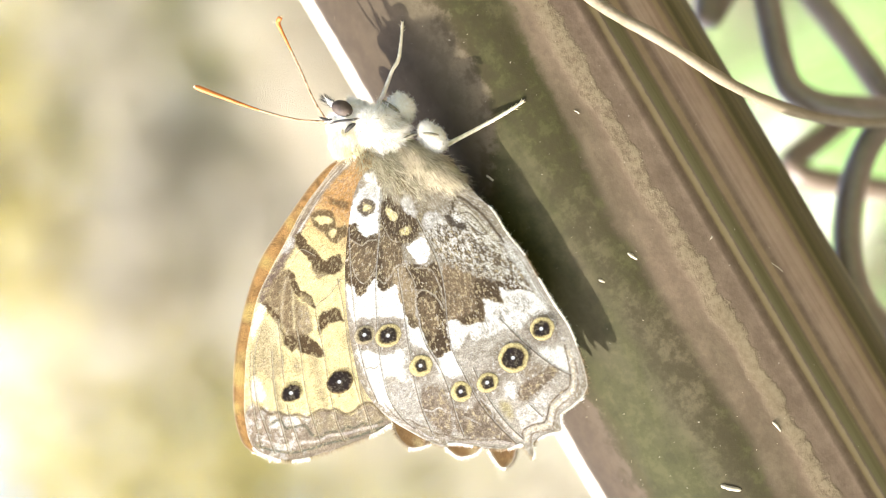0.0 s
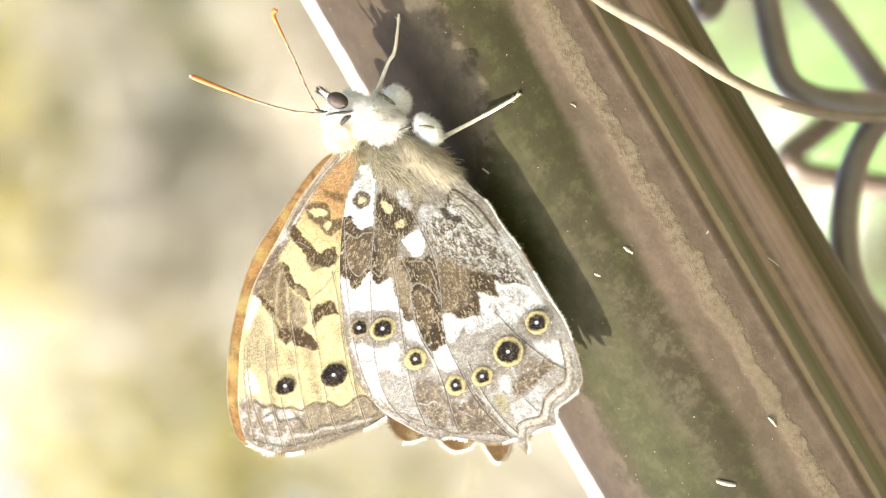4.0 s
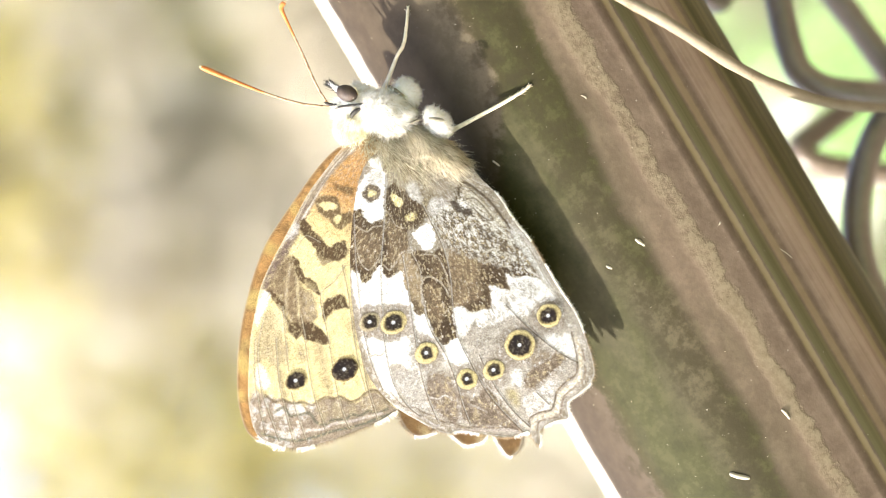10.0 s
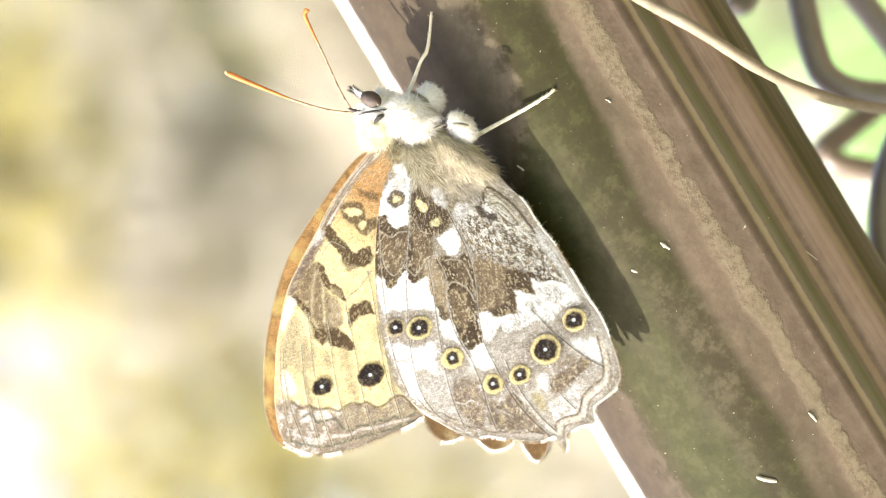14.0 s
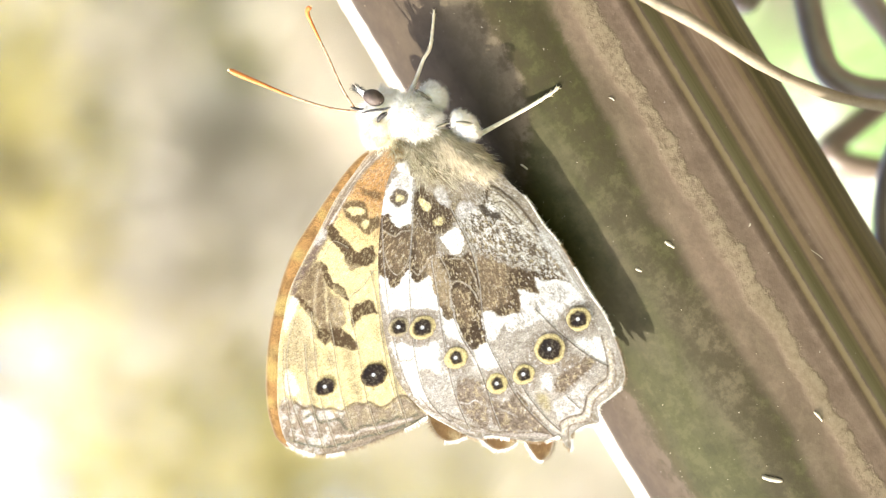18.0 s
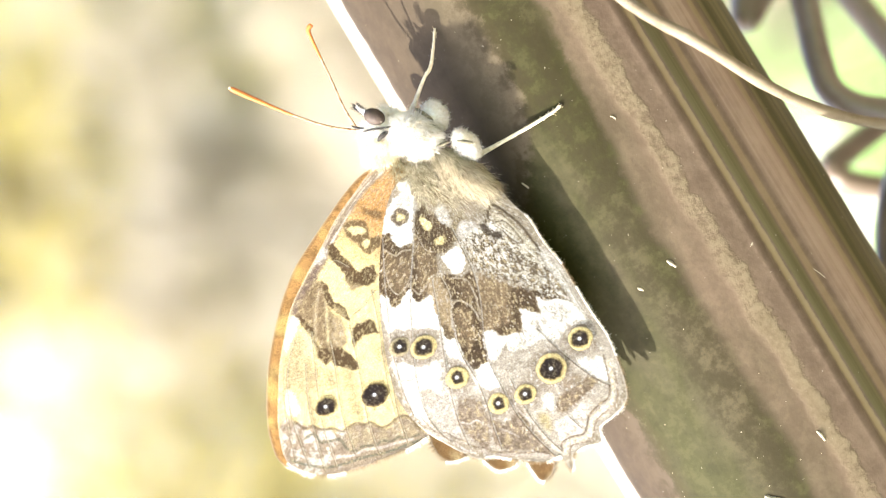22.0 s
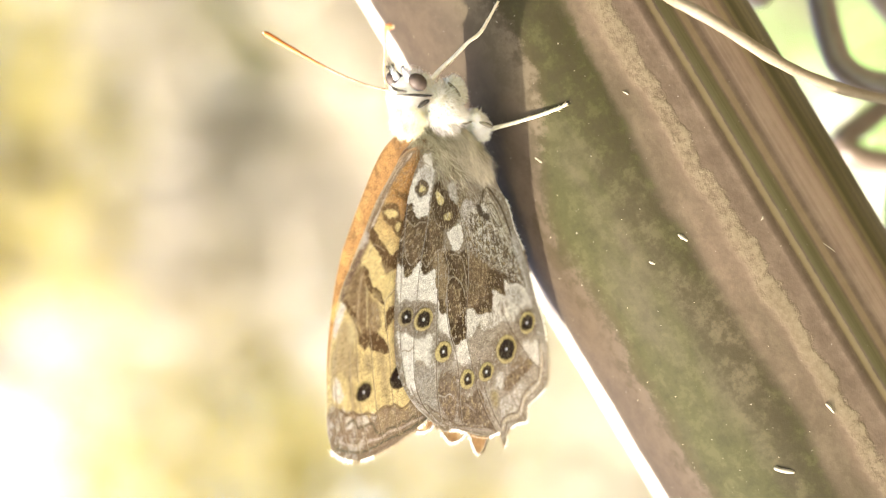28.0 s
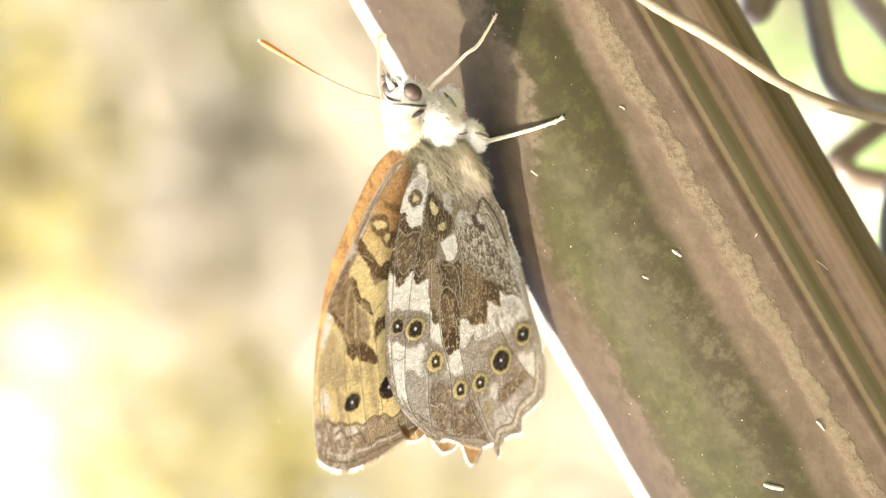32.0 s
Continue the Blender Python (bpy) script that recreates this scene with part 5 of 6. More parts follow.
    pale = np.clip((w.col.mean(1) - 0.28) / 0.1, 0, 1) * np.clip((0.62 - w.col.mean(1)) / 0.1, 0, 1)
    w.grain((0.20, 0.17, 0.14), root, 0.15, 0.30, 0.57, 0.66, 0.5, 443, pale)
    w.grain((0.68, 0.67, 0.66), root, 0.18, 0.4, 0.58, 0.68, 0.5, 445, pale)
    # veins, dark with a pale side
    for pts in ([(-3.94, 8.46), (-6.79, 10.01), (-8.97, 11.10), (-12.70, 12.74), (-15.06, 13.62), (-17.43, 14.26), (-19.78, 14.52)], [(-2.23, 3.88), (-6.32, 6.54), (-9.45, 8.69), (-12.76, 10.51), (-15.17, 11.74), (-17.68, 12.78), (-20.29, 13.44), (-22.53, 13.26), (-23.85, 12.72)],
                [(-9.79, 6.51), (-12.62, 7.55), (-15.64, 8.82), (-18.18, 9.82), (-20.44, 10.65), (-22.72, 11.24), (-25.17, 11.55)], [(-15.59, 7.41), (-17.41, 7.73), (-19.93, 7.71), (-22.47, 8.07), (-24.79, 8.69), (-26.90, 9.05)],
                [(-6.38, 2.36), (-8.46, 2.45), (-11.06, 2.73), (-13.72, 3.54), (-16.42, 4.82), (-19.29, 5.82), (-21.99, 6.03), (-24.74, 6.14), (-27.48, 5.74), (-30.03, 5.04)], [(-21.58, 4.90), (-24.57, 5.16), (-27.62, 4.88), (-30.02, 4.22)],
                [(-18.78, 0.28), (-21.43, -0.37), (-23.47, -1.06), (-25.47, -1.90), (-27.05, -2.87)], [(-27.52, 1.97), (-29.11, 1.52)]):
        w.line(pts, 0.07, (0.085, 0.066, 0.048), 0.85, 0.035)
        w.line([(a + 0.10, b - 0.12) for a, b in pts], 0.055, (0.62, 0.60, 0.56), 0.45)
    # the looped lines and dark marks stand clear of the scales
    w.line([(-7.39, -1.21), (-6.72, -1.67), (-6.69, -2.38), (-8.00, -3.00), (-9.34, -3.47), (-11.06, -3.72), (-12.14, -3.84), (-12.65, -3.86)], 0.13, (0.06, 0.05, 0.036), 0.95)
    w.line([(-7.38, -1.72), (-8.00, -2.36), (-9.54, -2.85), (-11.12, -3.18), (-12.11, -3.48)], 0.16, (0.50, 0.46, 0.37), 0.7)
    w.line([(-8.10, -1.67), (-8.54, -2.43), (-10.03, -2.81), (-11.14, -2.79), (-10.37, -2.10), (-9.18, -1.79)], 0.10, (0.10, 0.082, 0.058), 0.85)
    w.blotch([(-7.49, -0.08), (-7.84, -0.69), (-8.83, -0.87), (-9.20, -1.72), (-9.72, -1.10), (-9.20, -0.65), (-8.32, -0.22)], (0.05, 0.042, 0.034), 0.10, 0.9)
    w.line([(-9.37, -1.68), (-10.63, -1.70), (-11.41, -2.38), (-12.58, -2.44), (-13.50, -3.16), (-14.77, -3.17)], 0.13, (0.52, 0.49, 0.42), 0.75)
    w.line([(-10.99, -1.23), (-11.75, -1.67), (-12.72, -1.60), (-13.49, -2.28), (-14.42, -2.37), (-15.20, -3.05), (-16.18, -3.22)], 0.12, (0.075, 0.062, 0.046), 0.75)
    w.line([(-12.87, -0.37), (-13.49, -0.77), (-13.48, -1.40), (-14.37, -1.64), (-14.57, -2.40), (-15.52, -2.73)], 0.13, (0.50, 0.47, 0.40), 0.7)
    w.speckle(0.22, 53)
    k = np.clip(1 - w.inset / 0.18, 0, 1) * w.within([(-20.55, 14.16), (-25.99, 10.25), (-28.6, 3.43), (-21.8, -2.49), (-15.09, -5.16), (-25.08, -8.18), (-31.72, -4.29), (-34.2, 4.8), (-25.63, 16.53)], 0.5)
    w.blend(k * 0.75, (0.78, 0.75, 0.69))


def hind_upper_pattern(w):
    """The upper side of the hind wing: dark brown to the edge, with cream scallops."""
    w.base((0.17, 0.095, 0.042))
    w.mottle((0.08, 0.05, 0.028), 0.7, 0.50, 0.75, 0.7, 91)
    w.mottle((0.30, 0.18, 0.075), 0.5, 0.60, 0.85, 0.6, 93)
    for at, r in (((-25.82, 13.26), (0.8, 0.35)), ((-29.28, 8.97), (0.9, 0.4)), ((-31.85, 6.24), (0.35, 0.6))):
        w.spot(at, r, (0.72, 0.56, 0.30), 0.3, 0.85)
    k = np.clip(1 - w.inset / 0.20, 0, 1)
    w.blend(k * 0.85, (0.86, 0.82, 0.72))


def upper_pattern(w):
    """The upper side: brown with orange patches, seen where the wings part."""
    w.base((0.64, 0.34, 0.12))
    w.mottle((0.52, 0.28, 0.10), 0.8, 0.50, 0.78, 0.6, 71)
    w.mottle((0.11, 0.062, 0.034), 1.0, 0.55, 0.8, 0.6, 81)
    for at, r in (((-6.12, 21.14), (0.6, 1.6)), ((-9.7, 24.34), (0.5, 1.6)), ((-3.28, 16.27), (0.25, 0.5)), ((-0.22, 11.82), (0.25, 0.5)), ((-1.94, 14.15), (0.25, 0.4)),
                  ((-25.8, 13.51), (0.7, 0.3)), ((-29.17, 9.16), (0.8, 0.35)), ((-31.7, 6.28), (0.3, 0.6))):
        w.spot(at, r, (0.66, 0.46, 0.18), 0.35, 0.85)
    w.mottle((0.07, 0.04, 0.025), 0.25, 0.62, 0.85, 0.6, 83)
    w.band(0.0, 0.22, (0.16, 0.085, 0.035), 0.8, 1.0, 0.08, 85)
    for at, r in (((-6.39, 21.23), (0.9, 0.8)), ((-11.21, 25.19), (1.3, 0.7)), ((-2.80, 17.34), (0.6, 0.5)), ((-0.58, 13.41), (0.7, 0.35)), ((-13.63, 26.96), (0.5, 0.4))):
        w.spot(at, r, (0.80, 0.58, 0.20), 0.35, 0.9)
    k = np.clip(1 - w.inset / 0.16, 0, 1)
    w.blend(k * 0.7, (0.74, 0.64, 0.48))


FORE = [(1.82, 2.66), (1.88, 4.05)] + [(2.13, 6.06), (1.23, 8.40), (0.02, 11.18), (-1.82, 14.15), (-3.36, 16.67), (-5.10, 19.25), (-7.10, 21.17), (-9.18, 22.95), (-11.42, 24.44), (-13.71, 25.85), (-15.44, 26.61), (-16.67, 26.96), (-17.81, 26.94), (-19.05, 26.11), (-19.83, 25.32), (-20.56, 24.20), (-20.98, 23.07), (-21.29, 21.82), (-21.61, 20.44), (-21.83, 19.01), (-22.06, 17.58), (-22.28, 16.14), (-22.23, 14.85), (-21.92, 14.11)] + [(-18.88, 11.48), (-13.32, 7.78), (-7.45, 4.69), (-1.8, 2.36)]
HIND = [(0.41, 1.60), (0.08, 3.43), (-0.17, 4.72), (-1.51, 6.51), (-4.14, 8.68), (-7.09, 10.72), (-10.41, 12.54), (-13.94, 13.99), (-17.14, 14.93), (-19.67, 14.91), (-22.09, 14.20), (-23.75, 13.29), (-25.67, 12.16), (-26.71, 11.26), (-26.87, 10.35), (-28.36, 8.46), (-29.27, 7.36), (-30.08, 5.99), (-30.27, 5.03), (-30.40, 4.60), (-31.33, 4.52), (-32.07, 4.33), (-31.88, 4.02), (-31.01, 3.57), (-30.80, 3.07), (-30.84, 1.95), (-31.26, 0.81), (-31.12, 0.40), (-30.10, -0.00), (-29.84, -0.42), (-29.69, -1.65), (-29.45, -2.94), (-28.83, -3.81), (-28.25, -4.10), (-26.98, -4.53), (-25.06, -4.91), (-22.84, -5.21), (-20.09, -5.05), (-17.32, -5.04), (-14.78, -5.02), (-12.13, -4.60), (-9.57, -4.53), (-7.34, -3.94), (-5.11, -3.36), (-1.50, -1.69)]


def fringe(wing, name, parent, mats, start, end, length, seed):
    """Scale fringe along a stretch of the wing's edge, pale between dark tufts."""
    rng = np.random.default_rng(seed)
    e = wing.edge
    n = len(e)
    idx = np.arange(int(start * n), int(end * n))
    c = e.mean(0)
    for mat, tag, sel in mats:
        roots, ways = [], []
        for i in idx:
            a, b = e[i], e[(i + 1) % n]
            t = (b - a) / (np.linalg.norm(b - a) + 1e-9)
            nrm = np.array([t[1], -t[0]])
            if nrm @ (a - c) < 0:
                nrm = -nrm
            dark = value_noise(np.array([i * 1.0]), np.array([0.0]), 7.0, seed)[0] > 0.54
            if dark != (sel == "dark"):
                continue
            for s in np.linspace(0, 1, max(3, int(np.linalg.norm(b - a) / 0.045))):
                q = a + (b - a) * s - nrm * 0.08
                roots.append((q[0] * MM, rng.normal(0, 0.04) * MM, q[1] * MM))
                ways.append((nrm[0], 0, nrm[1]))
        if roots:
            hairs(name, roots, ways, length * MM, 0.035 * MM, mat, parent, tag, seed + 3, 0.22, 0.2)


def eyespot(parent, at, black, ring, seed, colour=(0.60, 0.50, 0.24), halo=(0.21, 0.175, 0.14)):
    """A round eye mark of raised scales: pale ring, black disc, white pupil."""
    ring = (ring[0] * 0.91, ring[1] * 0.91)
    black = (black[0] * 0.92, black[1] * 0.94)
    size = np.array(ring) * 1.06
    spot = Wing([(math.cos(a) * size[0], math.sin(a) * size[1]) for a in np.arange(12) * math.pi / 6], 0.07)
    spot.wx, spot.wy = spot.x + 0.7 * (spot.wx - spot.x), spot.y + 0.7 * (spot.wy - spot.y)
    spot.base(halo)
    spot.spot((0, 0), ring, colour, 0.09, 1.0)
    spot.spot((0, 0), (black[0] * 1.12, black[1] * 1.12), (0.16, 0.11, 0.04), 0.12, 0.8)
    spot.spot((0, 0), black, BLACK, 0.07, 1.0, 1.4)
    spot.spot((0.03, 0.05), (0.14, 0.16), (0.9, 0.9, 0.92), 0.07, 1.0, 0.3)
    spot.mottle((0.36, 0.29, 0.18), 0.16, 0.55, 0.9, 0.5, seed)
    me = spot.mesh("eyespot", 0.0)
    co = np.empty(len(me.vertices) * 3)
    me.vertices.foreach_get("co", co)
    co = co.reshape(-1, 3)
    rr = np.hypot(co[:, 0] / size[0], co[:, 2] / size[1]) * 1000
    co[:, 1] = -0.00005 * np.clip((1 - rr) * 4, 0, 1)
    me.vertices.foreach_set("co", co.ravel())
    d, _, _ = outline_distance(np.array([at[0]]), np.array([at[1]]), parent["edge"])
    depth = -parent["camber"] * math.sin(min(-d[0] / 9.0, 1) * 1.5)
    depth += 0.10 * (value_noise(np.array([at[0]]), np.array([at[1]]), 5.0, 77)[0] - 0.5)
    link_mesh("eyespot", me, SCALES, parent["ob"], "", pose(at[0] * MM, (depth - 0.05) * MM, at[1] * MM))


def build_wing(name, outline, pattern, step, camber, m, label, mat=None):
    w = Wing(outline, step)
    pattern(w)
    ob = link_mesh(name, w.mesh(name, camber), mat or SCALES, fly, label, m)
    return w, {"ob": ob, "edge": w.edge, "camber": camber}


BACK = Matrix.Translation((0, 0.0006, 0))
fw, fw_info = build_wing("forewing", FORE, forewing_pattern, 0.055, 0.25, LEAN @ BACK, "cream and brown underside with two black eyespots")
hw, hw_info = build_wing("hindwing", HIND, hindwing_pattern, 0.055, 0.35, LEAN, "brown and white marbled underside with a row of eyespots")
FAR = pose(0, 0.0042, 0, 5.2, 0, 3.5) @ LEAN
FAR_FORE = [(2.01, 2.55), (2.4, 3.6)] + [(2.54, 6.70), (1.80, 9.37), (0.23, 12.81), (-1.14, 15.57), (-2.13, 17.40), (-3.51, 19.20), (-4.83, 20.65), (-7.20, 22.89), (-9.35, 24.62), (-11.62, 26.11), (-14.01, 27.36), (-16.03, 27.97), (-17.23, 28.04), (-18.42, 27.49), (-19.42, 26.20), (-20.59, 23.77), (-21.43, 20.50), (-21.88, 15.09)] + [(-18.88, 11.48), (-13.32, 7.78), (-7.45, 4.69), (-1.8, 2.36)]
FAR_HIND = [(0.39, 1.63), (0.04, 3.48), (-0.23, 4.79), (-1.60, 6.61), (-4.26, 8.82), (-7.24, 10.90), (-10.59, 12.74), (-14.14, 14.22), (-17.35, 15.17), (-19.88, 15.15), (-22.09, 14.56), (-23.71, 14.77), (-25.34, 14.34), (-26.01, 12.83), (-25.90, 11.38), (-27.27, 11.17), (-28.66, 10.48), (-29.10, 8.96), (-28.83, 7.78), (-30.23, 7.73), (-31.64, 7.47), (-31.70, 6.25), (-30.55, 4.73), (-30.34, 1.15), (-28.61, -0.26), (-26.54, -2.14), (-22.83, -3.39), (-19.32, -3.88), (-16.15, -3.84), (-13.61, -3.82), (-11.02, -3.70), (-8.32, -3.39), (-5.63, -3.08), (-1.47, -1.72)]
ffw, ffw_info = build_wing("forewing", FAR_FORE, upper_pattern, 0.16, -0.25, FAR, "orange-brown upper side", SCALES_UPPER)
fhw, fhw_info = build_wing("hindwing", FAR_HIND, hind_upper_pattern, 0.16, -0.25, pose(0, 0.0034, 0, 4, 0, 3.5) @ LEAN, "dark brown upper side with cream scallops", SCALES_UPPER)

for at, black, ring in (((-21.77, -2.77), (0.80, 0.92), (1.22, 1.34)), ((-22.78, 1.06), (1.10, 1.14), (1.54, 1.60)), ((-23.56, 4.43), (0.62, 0.72), (1.0, 1.16)),
                        ((-23.00, 7.07), (0.60, 0.60), (1.08, 1.08)), ((-18.88, 9.16), (0.62, 0.62), (1.08, 1.24)), ((-14.78, 10.39), (0.82, 0.95), (1.16, 1.42))):
    eyespot(hw_info, at, black, ring, int(at[0] * 10) + 500)
eyespot(hw_info, (-13.58, 12.31), (0.68, 0.80), (0.92, 1.16), 7, (0.44, 0.38, 0.25))
eyespot(fw_info, (-14.83, 21.21), (0.82, 1.02), (1.02, 1.24), 8, (0.60, 0.50, 0.26), CREAM)
eyespot(fw_info, (-16.26, 16.67), (1.10, 1.32), (1.18, 1.42), 9, (0.17, 0.11, 0.06), CREAM)
fringe(fw, "fringe", fw_info["ob"], ((WHITE_HAIR, "", "pale"), (BROWN_HAIR, "", "dark")), 0.46, 0.82, 0.55, 3)
fringe(hw, "fringe", hw_info["ob"], ((WHITE_HAIR, "", "pale"), (BROWN_HAIR, "", "dark")), 0.26, 0.92, 0.38, 4)
fringe(fhw, "fringe", fhw_info["ob"], ((WHITE_HAIR, "", "pale"), (BROWN_HAIR, "", "dark")), 0.26, 0.70, 0.42, 5)


def at_mm(p, ry=0, rx=0, rz=0):
    return pose(p[0] * MM, p[1] * MM, p[2] * MM, rx, ry, rz)


def baked(bm, m):
    """The same mesh with its pose worked into its points."""
    bmesh.ops.transform(bm, matrix=m, verts=bm.verts)
    return bm


THORAX, HEAD, ABDOMEN = (-2.0, 1.6, -1.05), (4.95, 1.5, 2.93), (-12.77, 3.8, -2.28)
COLLAR, NAPE = (2.9, 0.2, 0.75), (3.3, 0.7, 4.3)
part("collar", baked(blob((0.0022, 0.0018, 0.0019), 0, 9), at_mm(COLLAR, -37)), EYELID_M, fly, "white furry collar")
part("thorax", baked(blob((0.0040, 0.0024, 0.0014), 0.1, 1), at_mm(THORAX, -24)), BODY, fly, "thorax thick with pale hair")
part("abdomen", baked(blob((0.0085, 0.0019, 0.0021), -0.15, 2), at_mm(ABDOMEN, -4)), BODY, fly, "slender grey-brown abdomen")
head = part("head", baked(blob((0.0020, 0.0017, 0.0021), 0.0, 3), at_mm(HEAD, -37)), EYELID_M, fly, "small head with pale scales")
eye_at = (6.45, -0.15, 3.08)
for at, side in ((eye_at, 1), ((eye_at[0], 2 * HEAD[1] - eye_at[1], eye_at[2]), -1)):
    eye_m = at_mm(at, -38)
    part("eye", baked(blob((0.00106, 0.00074, 0.00078), 0, 4, 32, 20, 0.0), eye_m), EYE_M, head, "dark brown compound eye")
    ring_path = [(math.cos(a) * 0.93, -0.10 * side, math.sin(a) * 0.66) for a in np.linspace(0, 2 * math.pi, 33)[:-1]]
    v, f = tube([eye_m @ Vector((x * MM, y * MM, z * MM)) for x, y, z in ring_path + ring_path[:2]], 0.00011, 8)
    link_mesh("eye_rim", mesh_of("eye_rim", v, f), EYELID_M, head, "white scaled rim of the eye")
for pts, r, raised in (([(5.91, 5.08), (5.53, 4.01), (5.06, 3.00), (4.68, 1.93)], 0.15, 0.4), ([(4.25, 4.00), (4.49, 3.34), (4.49, 2.69)], 0.25, 0.45), ([(3.32, 2.87), (3.63, 2.42), (3.76, 2.09)], 0.26, 0.6),
                       ([(6.95, 5.43), (6.47, 5.07), (6.06, 4.47)], 0.16, 0.6)):
    path = []
    for x, z in spline(pts, 6):
        cover = max(0.0, 1 - ((x - HEAD[0]) ** 2 + (z - HEAD[2]) ** 2) / 4.6)
        path.append((x * MM, (HEAD[1] - raised - 1.75 * math.sqrt(cover)) * MM, z * MM))
    tube_part("dark_stripe", path, lambda s: r * MM * math.sin(0.3 + 2.5 * s), BLACK_M, head, "black stripe of scales", sides=6)
for deep in (0.0, 1.8):
    base, tip = np.array((6.9, 0.5 + deep, 3.5)), np.array((8.3, 0.2 + deep, 4.1))
    tube_part("palp", spline([base * MM, (base * 0.5 + tip * 0.5) * MM, tip * MM], 6), lambda s: (0.34 - 0.2 * s) * MM, EYELID_M, head, "short scaled palp")
    n = 130
    rng = np.random.default_rng(int(deep * 10) + 150)
    s = rng.uniform(0, 1, (n, 1))
    off = rng.normal(0, 1, (n, 3))
    off /= np.linalg.norm(off, axis=1)[:, None]
    hairs("palp_bristle", (base + (tip - base) * s + off * 0.2) * MM, off * 0.6 + (tip - base) * 0.6, 0.0006, 0.000024, BLACK_M, head, "dark bristles", 5, 0.2, 0.2)


def coat(name, centre, size, ry, n, length, mat, seed, flow, lift=0.5, width=0.03, label="", keep=None, owner=None, clump=0.45, stray=0.25):
    """Hair over a rounded body part, combed along flow and gathered in small tufts."""
    rng = np.random.default_rng(seed)
    d = rng.normal(0, 1, (n, 3))
    d /= np.linalg.norm(d, axis=1)[:, None]
    rot = np.array(pose(0, 0, 0, 0, ry, 0).to_3x3())
    roots = (d * np.array(size)) @ rot.T + np.array(centre)
    nrm = d / np.array(size)
    nrm = (nrm / np.linalg.norm(nrm, axis=1)[:, None]) @ rot.T
    if keep is not None:
        ok = np.array([keep(r) for r in roots])
        roots, nrm = roots[ok], nrm[ok]
    sway = np.stack([value_noise(roots[:, 0] + 3.1 * k, roots[:, 2] + 0.7 * roots[:, 1], 0.55, seed + k) - 0.5 for k in range(3)], 1)
    ways = nrm * lift + np.array(flow) + sway * 2 * clump
    hairs(name, roots * MM, ways, length * MM, width * MM, mat, owner or fly, label, seed + 1, stray, stray + 0.1)


DOWN_BACK = (-1.0, -0.03, -0.06)
coat("thorax_hair", THORAX, (4.1, 2.5, 1.5), -24, 8500, 1.6, PALE_HAIR, 101, DOWN_BACK, 0.26, 0.026, "long cream hair", clump=0.45, stray=0.12)
coat("dark_thorax_hair", THORAX, (4.1, 2.6, 1.6), -24, 500, 1.8, OLIVE_HAIR, 103, DOWN_BACK, 0.30, 0.014, "olive hair among the cream", clump=0.3, stray=0.15)
coat("wing_base_hair", (-0.9, 0.6, 2.2), (3.4, 0.8, 1.9), -25, 3800, 1.7, OLIVE_HAIR, 111, (-0.85, -0.12, -0.15), 0.45, 0.015, "olive hair at the wing bases", clump=0.6)
coat("wing_base_tuft", (-1.6, 0.2, 1.3), (3.0, 0.7, 1.7), -25, 1700, 1.8, PALE_HAIR, 113, (-0.9, -0.12, -0.25), 0.4, 0.014, "pale tufts at the wing bases", clump=0.6)
coat("collar_hair", COLLAR, (2.2, 1.8, 1.9), -37, 4200, 1.0, COLLAR_HAIR, 121, (-0.55, -0.02, -0.2), 0.75, 0.030, "white hair of the collar", clump=0.75)
coat("dark_collar_hair", COLLAR, (2.2, 1.8, 1.9), -37, 420, 1.1, OLIVE_HAIR, 123, (-0.55, -0.02, -0.2), 0.6, 0.024, "olive hairs of the collar", clump=0.75)
coat("head_hair", HEAD, (2.0, 1.7, 2.1), -37, 5200, 0.7, COLLAR_HAIR, 131, (-0.5, -0.05, 0.1), 0.7, 0.026, "white hair of the head", keep=lambda r: (r[0] - eye_at[0]) ** 2 + (r[2] - eye_at[2]) ** 2 > 0.9, clump=0.5, owner=head)
coat("abdomen_hair", ABDOMEN, (8.5, 1.9, 2.1), -4, 2600, 1.0, PALE_HAIR, 141, (-0.8, 0, -0.2), 0.5, 0.025, "short pale hair")
coat("nape_hair", NAPE, (1.5, 1.2, 1.5), -20, 2400, 0.7, CREAM_HAIR, 145, (-0.6, 0, 0.3), 0.8, 0.018, "yellowish hair behind the head", clump=0.3)

ANT_SHAFT = plain("antenna_shaft", [(0.38, (0.14, 0.06, 0.025)), (0.62, (0.50, 0.35, 0.21))], 2600, 0.5, 0.3, 0.2, 0.00004)
ANT_CLUB = plain("antenna_club", [(0.3, (0.30, 0.085, 0.018)), (0.7, (0.52, 0.18, 0.04))], 1500, 0.5, 0.3, 0.2, 0.00004)
ANT_TIP = plain("antenna_tip", [(0.3, (0.75, 0.55, 0.25)), (0.7, (0.9, 0.75, 0.5))], 1500, 0.5, 0.3)


def antenna(points):
    path = spline(np.array(points) * MM, 24)
    n = len(path)
    cut = int(n * 0.52)
    ob = tube_part("antenna", path[:cut + 1], lambda s: (0.105 + 0.022 * math.sin(s * 190)) * MM, ANT_SHAFT, fly, "thin ringed antenna with an orange club", 8)
    tube_part("club", path[cut:], lambda s: (0.11 + 0.15 * min(1, s * 1.3) * (1 - max(0, s - 0.9) * 6)) * MM, ANT_CLUB, ob, "orange club", 8)
    tip = np.array(path[-1])
    part("tip", blob((0.00014, 0.00014, 0.00014), 0, 6, 10, 8, 0.0), ANT_TIP, ob, "", Matrix.Translation(tip))
    return ob


